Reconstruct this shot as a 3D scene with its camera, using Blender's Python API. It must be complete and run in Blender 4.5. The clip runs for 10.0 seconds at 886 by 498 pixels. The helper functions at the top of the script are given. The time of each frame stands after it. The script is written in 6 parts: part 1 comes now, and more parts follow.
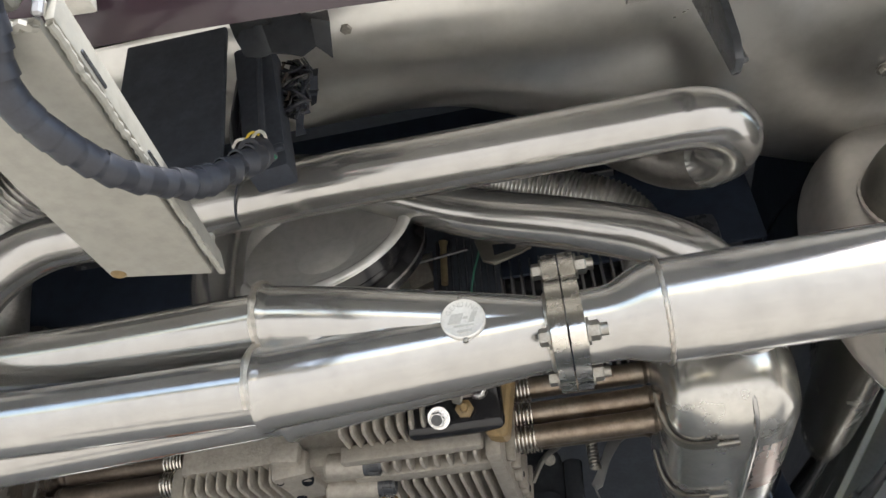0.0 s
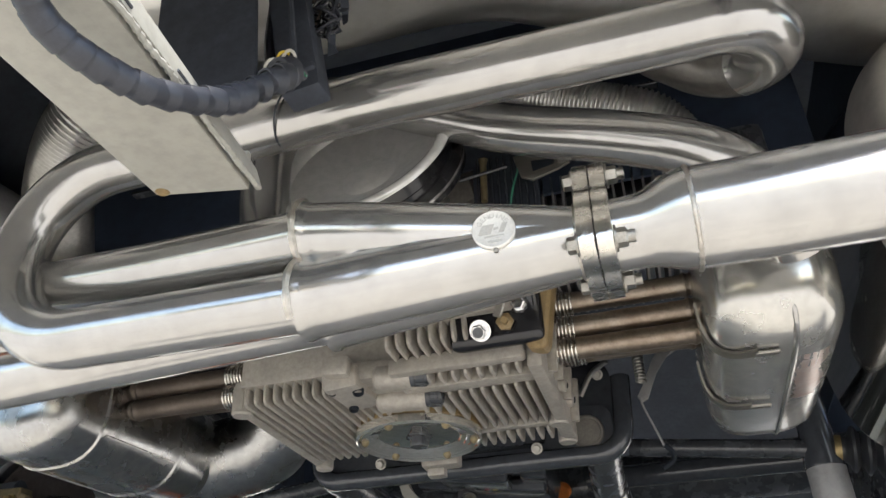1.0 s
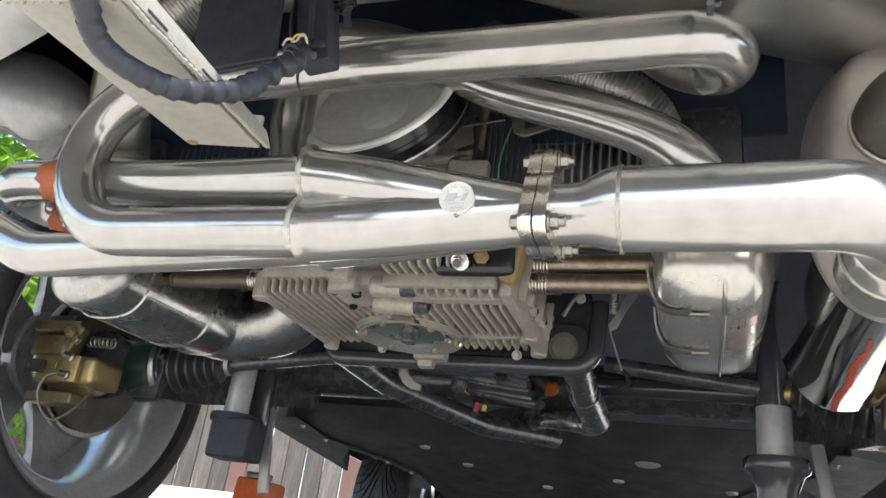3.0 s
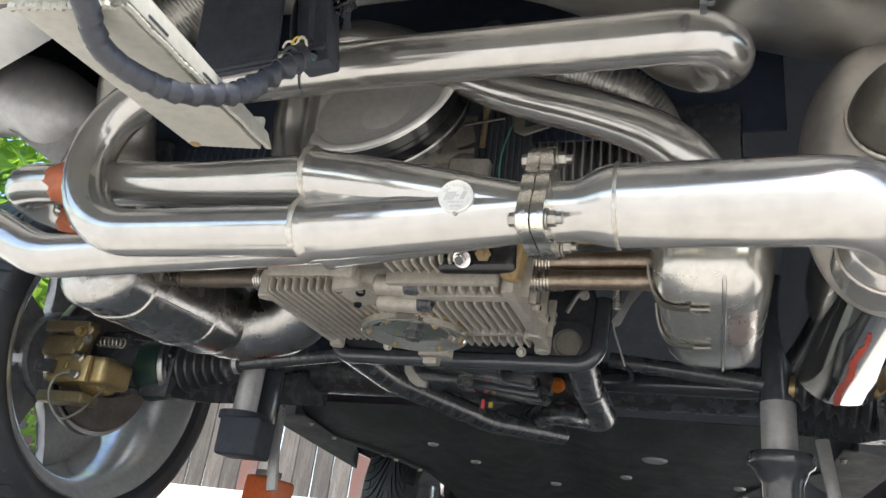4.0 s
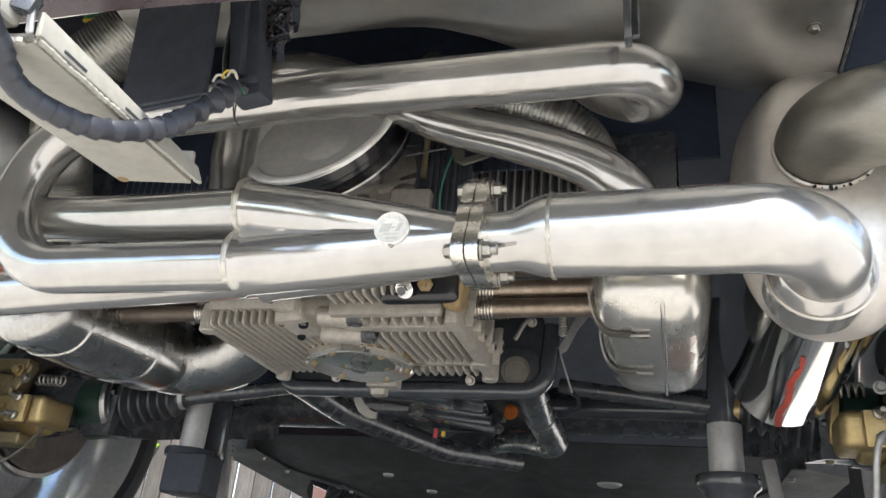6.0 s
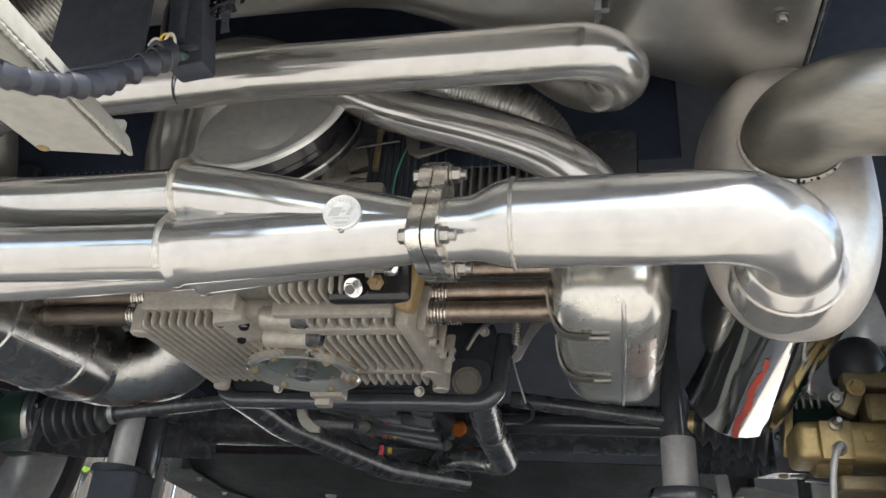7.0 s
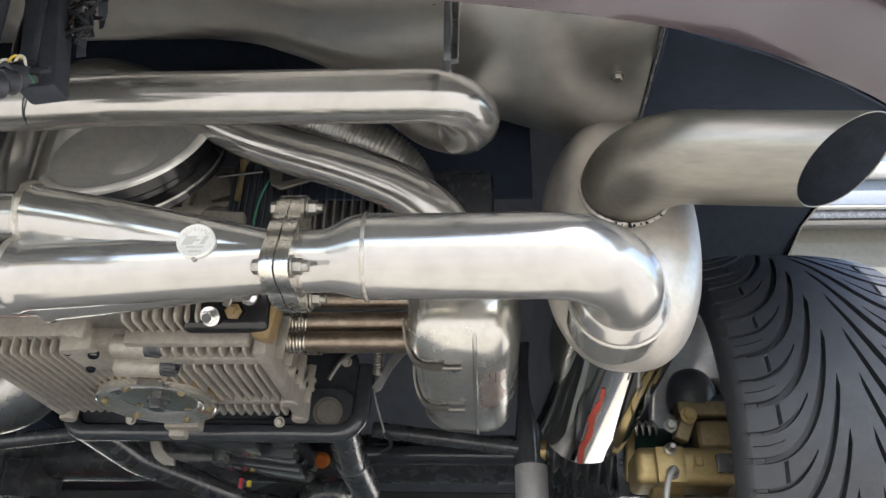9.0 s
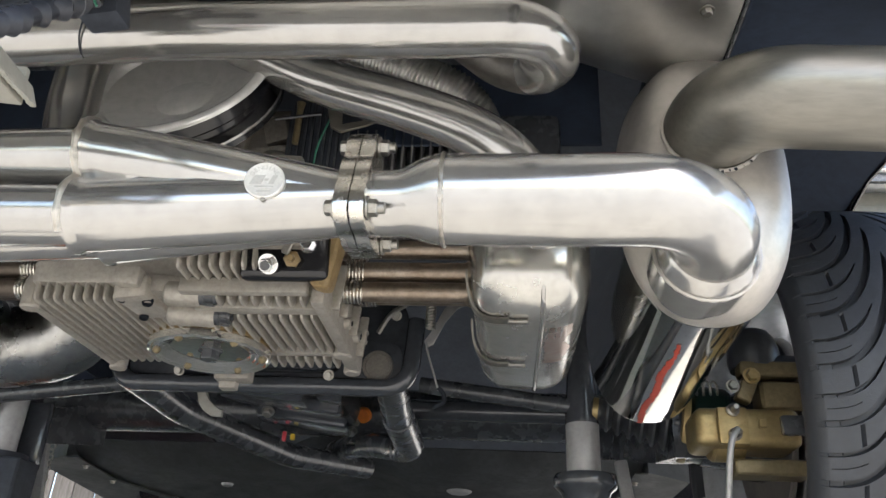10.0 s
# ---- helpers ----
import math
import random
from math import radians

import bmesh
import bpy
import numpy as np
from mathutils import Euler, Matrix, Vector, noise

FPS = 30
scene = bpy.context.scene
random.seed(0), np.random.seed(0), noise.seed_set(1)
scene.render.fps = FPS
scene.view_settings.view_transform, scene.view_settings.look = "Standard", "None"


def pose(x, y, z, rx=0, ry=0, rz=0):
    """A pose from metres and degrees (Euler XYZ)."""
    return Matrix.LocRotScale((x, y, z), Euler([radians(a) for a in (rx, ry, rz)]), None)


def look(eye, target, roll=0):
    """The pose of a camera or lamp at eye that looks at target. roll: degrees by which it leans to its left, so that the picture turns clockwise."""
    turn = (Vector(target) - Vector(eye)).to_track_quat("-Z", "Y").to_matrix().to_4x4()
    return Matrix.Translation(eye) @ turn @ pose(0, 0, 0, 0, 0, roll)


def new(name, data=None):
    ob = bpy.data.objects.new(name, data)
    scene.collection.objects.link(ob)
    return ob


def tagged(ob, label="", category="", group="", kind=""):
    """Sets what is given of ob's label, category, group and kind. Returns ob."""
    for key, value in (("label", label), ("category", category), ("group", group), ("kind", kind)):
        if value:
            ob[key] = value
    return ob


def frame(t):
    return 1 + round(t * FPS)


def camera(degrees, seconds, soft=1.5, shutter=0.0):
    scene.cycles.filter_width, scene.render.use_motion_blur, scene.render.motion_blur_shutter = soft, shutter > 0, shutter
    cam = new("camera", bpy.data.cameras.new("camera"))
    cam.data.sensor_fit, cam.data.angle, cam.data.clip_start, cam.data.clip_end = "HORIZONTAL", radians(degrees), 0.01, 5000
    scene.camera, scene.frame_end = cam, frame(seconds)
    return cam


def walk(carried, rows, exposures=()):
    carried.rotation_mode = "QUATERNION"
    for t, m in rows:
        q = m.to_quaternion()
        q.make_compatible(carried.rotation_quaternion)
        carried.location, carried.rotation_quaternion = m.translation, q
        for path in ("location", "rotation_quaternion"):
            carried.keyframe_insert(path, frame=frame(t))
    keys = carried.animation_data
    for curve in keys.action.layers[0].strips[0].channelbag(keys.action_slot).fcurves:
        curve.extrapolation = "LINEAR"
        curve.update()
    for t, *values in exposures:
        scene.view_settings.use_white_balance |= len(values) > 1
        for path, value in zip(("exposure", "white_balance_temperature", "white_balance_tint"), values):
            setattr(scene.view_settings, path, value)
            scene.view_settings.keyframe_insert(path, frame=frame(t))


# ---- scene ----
cam = camera(59.0, 10.0)
PATH = [
    (0, (0.236, 0.097, 0.118), (-0.043, 1.667, 1.325), -3.5),
    (0.5, (0.246, 0.113, 0.105), (-0.083, 1.701, 1.275), -3.4),
    (1, (0.254, 0.097, 0.102), (-0.204, 1.728, 1.165), -1.6),
    (1.5, (0.295, 0.072, 0.111), (-0.279, 1.773, 0.993), 2.5),
    (2, (0.322, 0.023, 0.12), (-0.27, 1.769, 0.896), 6.1),
    (2.5, (0.341, -0.022, 0.114), (-0.266, 1.722, 0.883), 6.5),
    (2.7, (0.346, -0.006, 0.108), (-0.27, 1.733, 0.88), 7.4),
    (4, (0.361, -0.012, 0.102), (-0.288, 1.719, 0.864), 7.5),
    (4.5, (0.366, -0.011, 0.104), (-0.292, 1.717, 0.866), 7.0),
    (5, (0.37, -0.026, 0.106), (-0.286, 1.675, 0.928), 6.9),
    (5.5, (0.375, -0.019, 0.103), (-0.271, 1.678, 0.941), 6.9),
    (5.7, (0.377, -0.014, 0.111), (-0.229, 1.704, 0.937), 6.1),
    (6.8, (0.368, 0.028, 0.1), (-0.087, 1.774, 0.964), 5.0),
    (7, (0.36, 0.039, 0.101), (-0.054, 1.777, 1.002), 4.5),
    (7.5, (0.364, 0.034, 0.108), (0.172, 1.764, 1.092), 1.4),
    (8, (0.373, 0.018, 0.1), (0.222, 1.753, 1.084), 0.9),
    (8.5, (0.382, 0.021, 0.09), (0.241, 1.758, 1.071), 1.4),
    (9, (0.381, 0.02, 0.092), (0.278, 1.758, 1.076), 1.2),
    (9.5, (0.369, 0.031, 0.092), (0.241, 1.783, 1.048), 2.4),
    (10, (0.34, 0.054, 0.097), (0.173, 1.836, 0.991), 2.8),
]
walk(cam, [(t, look(eye, target, roll)) for t, eye, target, roll in PATH],
     exposures=[(0.0, 1.52), (0.5, 1.60), (1.0, 1.68), (2.5, 1.74), (4.0, 1.77), (5.5, 1.86), (7.0, 1.73), (10.0, 1.73)])

# ---- world, sun, exposure ----
world = bpy.data.worlds.new("sky")
scene.world = world
world.use_nodes = True
wn = world.node_tree
sky = wn.nodes.new("ShaderNodeTexSky")
sky.sky_type, sky.sun_disc = "NISHITA", False
sky.sun_elevation, sky.sun_rotation = radians(50), radians(158)
sky.air_density, sky.dust_density = 1.0, 1.5
wn.links.new(sky.outputs[0], wn.nodes["Background"].inputs[0])
wn.nodes["Background"].inputs[1].default_value = 0.15
sun = new("sun", bpy.data.lights.new("sun", "SUN"))
sun.data.energy, sun.data.angle, sun.data.color = 3.6, radians(2.0), (1.0, 0.97, 0.93)
sun.matrix_world = look((2.5, -6.2, 8.0), (0, 0, 0))


# ---- materials ----
def mat(name, color, rough=0.5, metal=0.0, var=0.0, var_scale=30.0, color2=None, bump=0.0, bump_scale=200.0,
        rough_var=0.0, coat=0.0, random_tone=0.0, stain=0.0, stain_color=(0.05, 0.03, 0.02), stain_scale=9.0, stretch=(1, 1, 1), spec=0.5):
    m = bpy.data.materials.new(name)
    m.use_nodes = True
    nt = m.node_tree
    N, L = nt.nodes, nt.links
    b = N["Principled BSDF"]
    b.inputs["Roughness"].default_value, b.inputs["Metallic"].default_value = rough, metal
    b.inputs["Specular IOR Level"].default_value = spec
    if coat:
        b.inputs["Coat Weight"].default_value, b.inputs["Coat Roughness"].default_value = coat, 0.08
    geo = N.new("ShaderNodeTexCoord")
    mapping = N.new("ShaderNodeMapping")
    mapping.inputs["Scale"].default_value = stretch
    L.new(geo.outputs["Object"], mapping.inputs["Vector"])

    def tex(scale, detail=4.0, rgh=0.6):
        n = N.new("ShaderNodeTexNoise")
        n.inputs["Scale"].default_value, n.inputs["Detail"].default_value, n.inputs["Roughness"].default_value = scale, detail, rgh
        L.new(mapping.outputs[0], n.inputs["Vector"])
        return n

    def ramp(src, lo, hi):
        n = N.new("ShaderNodeMapRange")
        n.inputs["From Min"].default_value, n.inputs["From Max"].default_value = lo, hi
        L.new(src, n.inputs["Value"])
        return n.outputs["Result"]

    def mix(fac, a, c):
        n = N.new("ShaderNodeMix")
        n.data_type = "RGBA"
        if hasattr(fac, "links"):
            L.new(fac, n.inputs[0])
        else:
            n.inputs[0].default_value = fac
        for sock, v in ((n.inputs[6], a), (n.inputs[7], c)):
            if hasattr(v, "links"):
                L.new(v, sock)
            else:
                sock.default_value = (*v, 1)
        return n.outputs[2]

    dark = color2 or tuple(max(0, c * (1 - var)) for c in color)
    out = color
    if var or color2:
        out = mix(ramp(tex(var_scale).outputs[0], 0.35, 0.68), color, dark)
        out = mix(ramp(tex(var_scale * 7.3).outputs[0], 0.4, 0.9), out, tuple(c * 0.8 for c in dark))
    if stain:
        out = mix(ramp(tex(stain_scale, 8, 0.7).outputs[0], 0.72 - 0.2 * stain, 0.80 - 0.1 * stain), out, stain_color)
    if random_tone:
        info = N.new("ShaderNodeObjectInfo")
        hsv = N.new("ShaderNodeHueSaturation")
        L.new(ramp(info.outputs["Random"], 0, 1), hsv.inputs["Value"])
        vr = hsv.inputs["Value"].links[0].from_node
        vr.inputs["To Min"].default_value, vr.inputs["To Max"].default_value = 1 - random_tone, 1 + random_tone
        if hasattr(out, "links"):
            L.new(out, hsv.inputs["Color"])
        else:
            hsv.inputs["Color"].default_value = (*out, 1)
        out = hsv.outputs[0]
    if hasattr(out, "links"):
        L.new(out, b.inputs["Base Color"])
    else:
        b.inputs["Base Color"].default_value = (*out, 1)
    if rough_var:
        r = ramp(tex(var_scale * 1.7, 6).outputs[0], 0.3, 0.75)
        rn = r.node
        rn.inputs["To Min"].default_value, rn.inputs["To Max"].default_value = max(0.02, rough - rough_var), rough + rough_var
        L.new(r, b.inputs["Roughness"])
    if bump:
        bn = N.new("ShaderNodeBump")
        bn.inputs["Strength"].default_value, bn.inputs["Distance"].default_value = bump, 0.002
        L.new(tex(bump_scale, 5).outputs[0], bn.inputs["Height"])
        L.new(bn.outputs[0], b.inputs["Normal"])
    return m


steel = mat("polished_steel", (0.468, 0.459, 0.441), 0.175, 0.80, var=0.03, var_scale=9, rough_var=0.03, stain=0.05, stain_color=(0.30, 0.21, 0.16), stain_scale=14)
cap_steel = mat("satin_cap_steel", (0.52, 0.49, 0.45), 0.42, 0.7, var=0.08, var_scale=12, rough_var=0.06)
steel_satin = mat("satin_steel", (0.225, 0.213, 0.184), 0.37, 0.70, var=0.14, var_scale=30, rough_var=0.08, bump=0.12, bump_scale=34, stain=0.04, stain_color=(0.30, 0.22, 0.17), stain_scale=26, stretch=(0.14, 1, 1))
can_steel = mat("dull_can_steel", (0.45, 0.445, 0.43), 0.27, 1.0, var=0.2, var_scale=14, rough_var=0.1, bump=0.2, bump_scale=30)
dish_steel = mat("dish_steel", (0.95, 0.94, 0.90), 0.14, 0.42, var=0.05, var_scale=14, rough_var=0.03)
rim_alloy = mat("rim_alloy", (0.78, 0.78, 0.78), 0.18, 0.60, var=0.1, var_scale=12, rough_var=0.08)
emblem_metal = mat("matt_emblem_metal", (0.74, 0.73, 0.70), 0.5, 0.35, var=0.06, var_scale=60, bump=0.08, bump_scale=500)
dull_header = mat("dark_grey_steel", (0.20, 0.19, 0.175), 0.38, 0.75, var=0.25, var_scale=22, rough_var=0.06)
reflected_red = mat("reflected_red_steel", (0.46, 0.33, 0.285), 0.28, 0.75, var=0.25, var_scale=40, color2=(0.56, 0.50, 0.46))
muffler_chrome = mat("muffler_chrome", (0.60, 0.585, 0.55), 0.055, 1.0, var=0.05, var_scale=16, rough_var=0.02)
liner_mat = mat("blue_black_liner", (0.105, 0.120, 0.150), 0.45, 0.0, var=0.25, var_scale=8, rough_var=0.08)
deep_black = mat("deep_gloss_black", (0.012, 0.012, 0.014), 0.14, 0.0, var=0.2, var_scale=30, rough_var=0.04)
sump_dark_reflection = mat("sump_dark_reflection", (0.66, 0.65, 0.61), 0.06, 0.95, var=0.1, var_scale=30, rough_var=0.03)
sump_chrome = mat("sump_chrome", (0.82, 0.80, 0.75), 0.07, 0.86, var=0.12, var_scale=24, rough_var=0.03, stain=0.2, stain_color=(0.34, 0.29, 0.20), stain_scale=60)
logo_mat = mat("worn_logo_metal", (0.56, 0.55, 0.52), 0.45, 0.3, var=0.1, var_scale=80)
gloss_black = mat("gloss_black", (0.060, 0.066, 0.076), 0.20, 0.0, var=0.3, var_scale=14, rough_var=0.08, coat=0.4)
wheel_back = mat("dark_wheel_back", (0.42, 0.42, 0.43), 0.45, 0.3, var=0.3, var_scale=12, rough_var=0.1)
chrome = mat("chrome", (0.82, 0.82, 0.82), 0.05, 0.92, var=0.04, var_scale=20, rough_var=0.03)
heat_chrome = mat("heater_box_steel", (0.60, 0.59, 0.555), 0.24, 0.82, var=0.14, var_scale=16, rough_var=0.08, bump=0.16, bump_scale=26)
weld = mat("weld_bead", (0.66, 0.62, 0.56), 0.3, 1.0, var=0.35, var_scale=160, bump=0.5, bump_scale=500)
flange_mat = mat("flange_steel", (0.74, 0.71, 0.65), 0.25, 1.0, var=0.12, var_scale=60, rough_var=0.1, bump=0.15, bump_scale=400)
zinc = mat("zinc_bolt", (0.40, 0.385, 0.35), 0.42, 1.0, var=0.25, var_scale=120, bump=0.1, bump_scale=500)
alu_cast = mat("cast_alloy", (0.45, 0.42, 0.37), 0.55, 0.45, var=0.22, var_scale=28, bump=0.35, bump_scale=420, rough_var=0.1, stain=0.25, stain_color=(0.20, 0.15, 0.10), stain_scale=22)
alu_sheet = mat("alloy_sheet", (0.58, 0.575, 0.55), 0.30, 0.95, var=0.07, var_scale=6, rough_var=0.03, stain=0.06, stain_color=(0.22, 0.20, 0.18), stain_scale=16)
foil = mat("foil_hose", (0.68, 0.67, 0.64), 0.30, 0.9, var=0.2, var_scale=30)
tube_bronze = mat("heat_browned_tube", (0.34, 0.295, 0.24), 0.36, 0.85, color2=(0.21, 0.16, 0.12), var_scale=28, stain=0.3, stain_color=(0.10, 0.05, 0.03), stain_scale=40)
brown_dark = mat("dark_brown_metal", (0.16, 0.13, 0.105), 0.45, 0.6, var=0.4, var_scale=30)
black_paint = mat("black_paint", (0.068, 0.073, 0.081), 0.27, 0.0, var=0.4, var_scale=20, rough_var=0.10, coat=0.25, bump=0.02, bump_scale=120)
under_paint = mat("black_underseal", (0.078, 0.083, 0.086), 0.75, 0.0, spec=0.25, var=0.4, var_scale=12, rough_var=0.15, bump=0.25, bump_scale=90, stain=0.1, stain_color=(0.07, 0.065, 0.06), stain_scale=10)
soot = mat("soot", (0.022, 0.026, 0.033), 0.95, 0.0, var=0.3, var_scale=60, spec=0.08)
rust_brown = mat("rusty_backing", (0.12, 0.105, 0.095), 0.6, 0.2, var=0.4, var_scale=20)
# dark bronze of nuts and rod; on the calipers, gold darkened for shade
bronze_dark = mat("dark_bronze_shaded_gold", (0.26, 0.21, 0.12), 0.45, 0.6, var=0.3, var_scale=24, bump=0.15, bump_scale=260)
black_plastic = mat("black_plastic", (0.046, 0.053, 0.068), 0.62, 0.0, spec=0.25, var=0.3, var_scale=40, rough_var=0.1)
loom_mat = mat("loom_plastic", (0.028, 0.031, 0.041), 0.45, 0.0, var=0.3, var_scale=60, rough_var=0.1, stain=0.15, stain_color=(0.10, 0.09, 0.08), stain_scale=60)
well_mat = mat("wheel_well_black", (0.036, 0.049, 0.076), 0.7, 0.0, spec=0.2, var=0.25, var_scale=10, bump=0.1, bump_scale=120, stain=0.06, stain_color=(0.12, 0.09, 0.08), stain_scale=24)
rubber = mat("tyre_rubber", (0.034, 0.037, 0.043), 0.52, 0.0, var=0.25, var_scale=18, bump=0.2, bump_scale=500, rough_var=0.08)
boot_rubber = mat("boot_rubber", (0.042, 0.045, 0.050), 0.38, 0.0, var=0.3, var_scale=30)
purple = mat("plum_paint", (0.034, 0.019, 0.026), 0.26, 0.0, var=0.08, var_scale=8, coat=0.45)
cream = mat("cream_paint", (0.335, 0.326, 0.287), 0.48, 0.0, var=0.12, var_scale=18, rough_var=0.1, bump=0.12, bump_scale=60, stain=0.25, stain_color=(0.33, 0.24, 0.13), stain_scale=14)
gold = mat("gold_zinc_plate", (0.46, 0.35, 0.17), 0.42, 0.75, var=0.25, var_scale=30, rough_var=0.1, bump=0.2, bump_scale=260)
dull_steel = mat("grey_tube", (0.40, 0.40, 0.40), 0.42, 0.5, var=0.2, var_scale=12, rough_var=0.1)
bush_steel = mat("worn_bush_steel", (0.21, 0.195, 0.17), 0.5, 0.5, var=0.35, var_scale=50)
shock_grey = mat("grey_shock_paint", (0.42, 0.42, 0.42), 0.42, 0.3, var=0.15, var_scale=18)
disc_mat = mat("brake_disc", (0.35, 0.34, 0.33), 0.35, 1.0, var=0.3, var_scale=40)
green_paint = mat("dark_green_paint", (0.01, 0.035, 0.025), 0.35, 0.0, var=0.3, var_scale=30)
orange_paint = mat("orange_paint", (0.75, 0.16, 0.045), 0.38, 0.0, var=0.2, var_scale=20, stain=0.1)
streak_red = mat("mottled_red", (0.42, 0.055, 0.03), 0.5, 0.0, var=0.3, var_scale=20, stain=0.3, stain_color=(0.55, 0.52, 0.48), stain_scale=30)
orange_cap = mat("orange_cap", (0.80, 0.22, 0.03), 0.4, 0.0, var=0.1)
white_wire = mat("white_plastic", (0.72, 0.70, 0.64), 0.4, 0.0, var=0.1)
yellow_wire = mat("yellow_wire", (0.75, 0.55, 0.05), 0.4, 0.0, var=0.1)
red_wire = mat("red_wire", (0.65, 0.06, 0.09), 0.4, 0.0, var=0.1)
blue_wire = mat("blue_wire", (0.10, 0.17, 0.50), 0.4, 0.0, var=0.1)
green_wire = mat("green_wire", (0.05, 0.22, 0.14), 0.4, 0.0, var=0.1)
gasket = mat("sealant_gold", (0.26, 0.18, 0.08), 0.45, 0.0, var=0.3, var_scale=60, bump=0.3, bump_scale=300)
sealant_orange = mat("orange_sealant", (0.42, 0.115, 0.045), 0.6, 0.0, var=0.35, var_scale=60, bump=0.4, bump_scale=300)
scorch = mat("maroon_scorch", (0.095, 0.045, 0.040), 0.45, 0.3, var=0.5, var_scale=70)
concrete = mat("pale_concrete", (0.475, 0.448, 0.40), 0.85, 0.0, var=0.14, var_scale=2.5, bump=0.3, bump_scale=120, stain=0.1, stain_color=(0.40, 0.37, 0.33), stain_scale=1.2)
leaf_mat = mat("leaf", (0.12, 0.24, 0.035), 0.42, 0.0, color2=(0.05, 0.13, 0.02), var_scale=6)
lt = leaf_mat.node_tree
glow_through = lt.nodes.new("ShaderNodeBsdfTranslucent")
glow_through.inputs[0].default_value = (0.30, 0.48, 0.06, 1)
leaf_mix = lt.nodes.new("ShaderNodeMixShader")
leaf_mix.inputs[0].default_value = 0.5
lt.links.new(lt.nodes["Principled BSDF"].outputs[0], leaf_mix.inputs[1])
lt.links.new(glow_through.outputs[0], leaf_mix.inputs[2])
lt.links.new(leaf_mix.outputs[0], lt.nodes["Material Output"].inputs[0])
fence_mat = mat("weathered_board", (0.085, 0.078, 0.074), 0.8, 0.0, color2=(0.040, 0.034, 0.031), var_scale=9, random_tone=0.35, bump=0.4, bump_scale=60, stretch=(6, 6, 0.6))
fence_red = mat("red_board", (0.115, 0.036, 0.028), 0.7, 0.0, color2=(0.075, 0.058, 0.053), var_scale=7, random_tone=0.2, bump=0.4, bump_scale=60, stretch=(6, 6, 0.6))
white_wall = mat("white_render", (0.70, 0.69, 0.67), 0.8, 0.0, var=0.06, var_scale=3, bump=0.1)
siding_mat = mat("beige_siding", (0.14, 0.136, 0.115), 0.6, 0.0, var=0.08, var_scale=3, random_tone=0.06)
band_mat = mat("blue_grey_fascia", (0.13, 0.157, 0.197), 0.5, 0.0, var=0.1, var_scale=4)


# ---- mesh helpers ----
def part(name, bm, material, parent=None, label="", angle=35.0, smooth=True):
    bmesh.ops.recalc_face_normals(bm, faces=bm.faces[:])
    me = bpy.data.meshes.new(name)
    bm.to_mesh(me)
    bm.free()
    for m in (material if isinstance(material, (list, tuple)) else [material]):
        me.materials.append(m)
    if smooth:
        me.polygons.foreach_set("use_smooth", [True] * len(me.polygons))
        me.set_sharp_from_angle(angle=radians(angle))
    ob = new(name, me)
    if parent:
        ob.parent = parent
    if label:
        ob["label"] = label
    return ob


def thing(name, label, category, group="", kind="", place=(0, 0, 0)):
    ob = new(name)
    ob.empty_display_size = 0.02
    ob.location = place
    return tagged(ob, label, category, group, kind)


def V(*a):
    return Vector(a)


def fillet(points, radius, steps=12):
    """A polyline with its corners rounded to arcs."""
    pts = [Vector(p) for p in points]
    radii = radius if isinstance(radius, (list, tuple)) else [radius] * len(pts)
    out = [pts[0]]
    for i in range(1, len(pts) - 1):
        a, b, c = pts[i - 1], pts[i], pts[i + 1]
        u, v = (a - b).normalized(), (c - b).normalized()
        ang = u.angle(v)
        if ang > 3.1 or radii[i] == 0:
            out.append(b)
            continue
        d = radii[i] / math.tan(ang / 2)
        d = min(d, (a - b).length * 0.5 if i > 1 else (a - b).length * 0.98, (c - b).length * 0.5 if i < len(pts) - 2 else (c - b).length * 0.98)
        r = d * math.tan(ang / 2)
        centre = b + (u + v).normalized() * (r / math.sin(ang / 2))
        s, e = b + u * d - centre, b + v * d - centre
        turn = s.angle(e)
        axis = s.cross(e).normalized()
        for k in range(steps + 1):
            out.append(centre + Matrix.Rotation(turn * k / steps, 3, axis) @ s)
    out.append(pts[-1])
    return out


def smooth_path(points, per=8):
    """A Catmull-Rom curve through points."""
    p = [Vector(q) for q in points]
    p = [2 * p[0] - p[1]] + p + [2 * p[-1] - p[-2]]
    out = []
    for i in range(1, len(p) - 2):
        a, b, c, d = p[i - 1:i + 3]
        for k in range(per):
            t = k / per
            out.append(0.5 * ((2 * b) + (c - a) * t + (2 * a - 5 * b + 4 * c - d) * t * t + (3 * b - a - 3 * c + d) * t ** 3))
    out.append(p[-2])
    return out


def frames(pts):
    n = len(pts)
    tang = [(pts[min(i + 1, n - 1)] - pts[max(i - 1, 0)]).normalized() for i in range(n)]
    ref = V(0, 0, 1) if abs(tang[0].z) < 0.9 else V(1, 0, 0)
    u = tang[0].cross(ref).normalized()
    out = []
    for t in tang:
        u = (u - t * u.dot(t)).normalized()
        out.append((u, t.cross(u).normalized(), t))
    return out


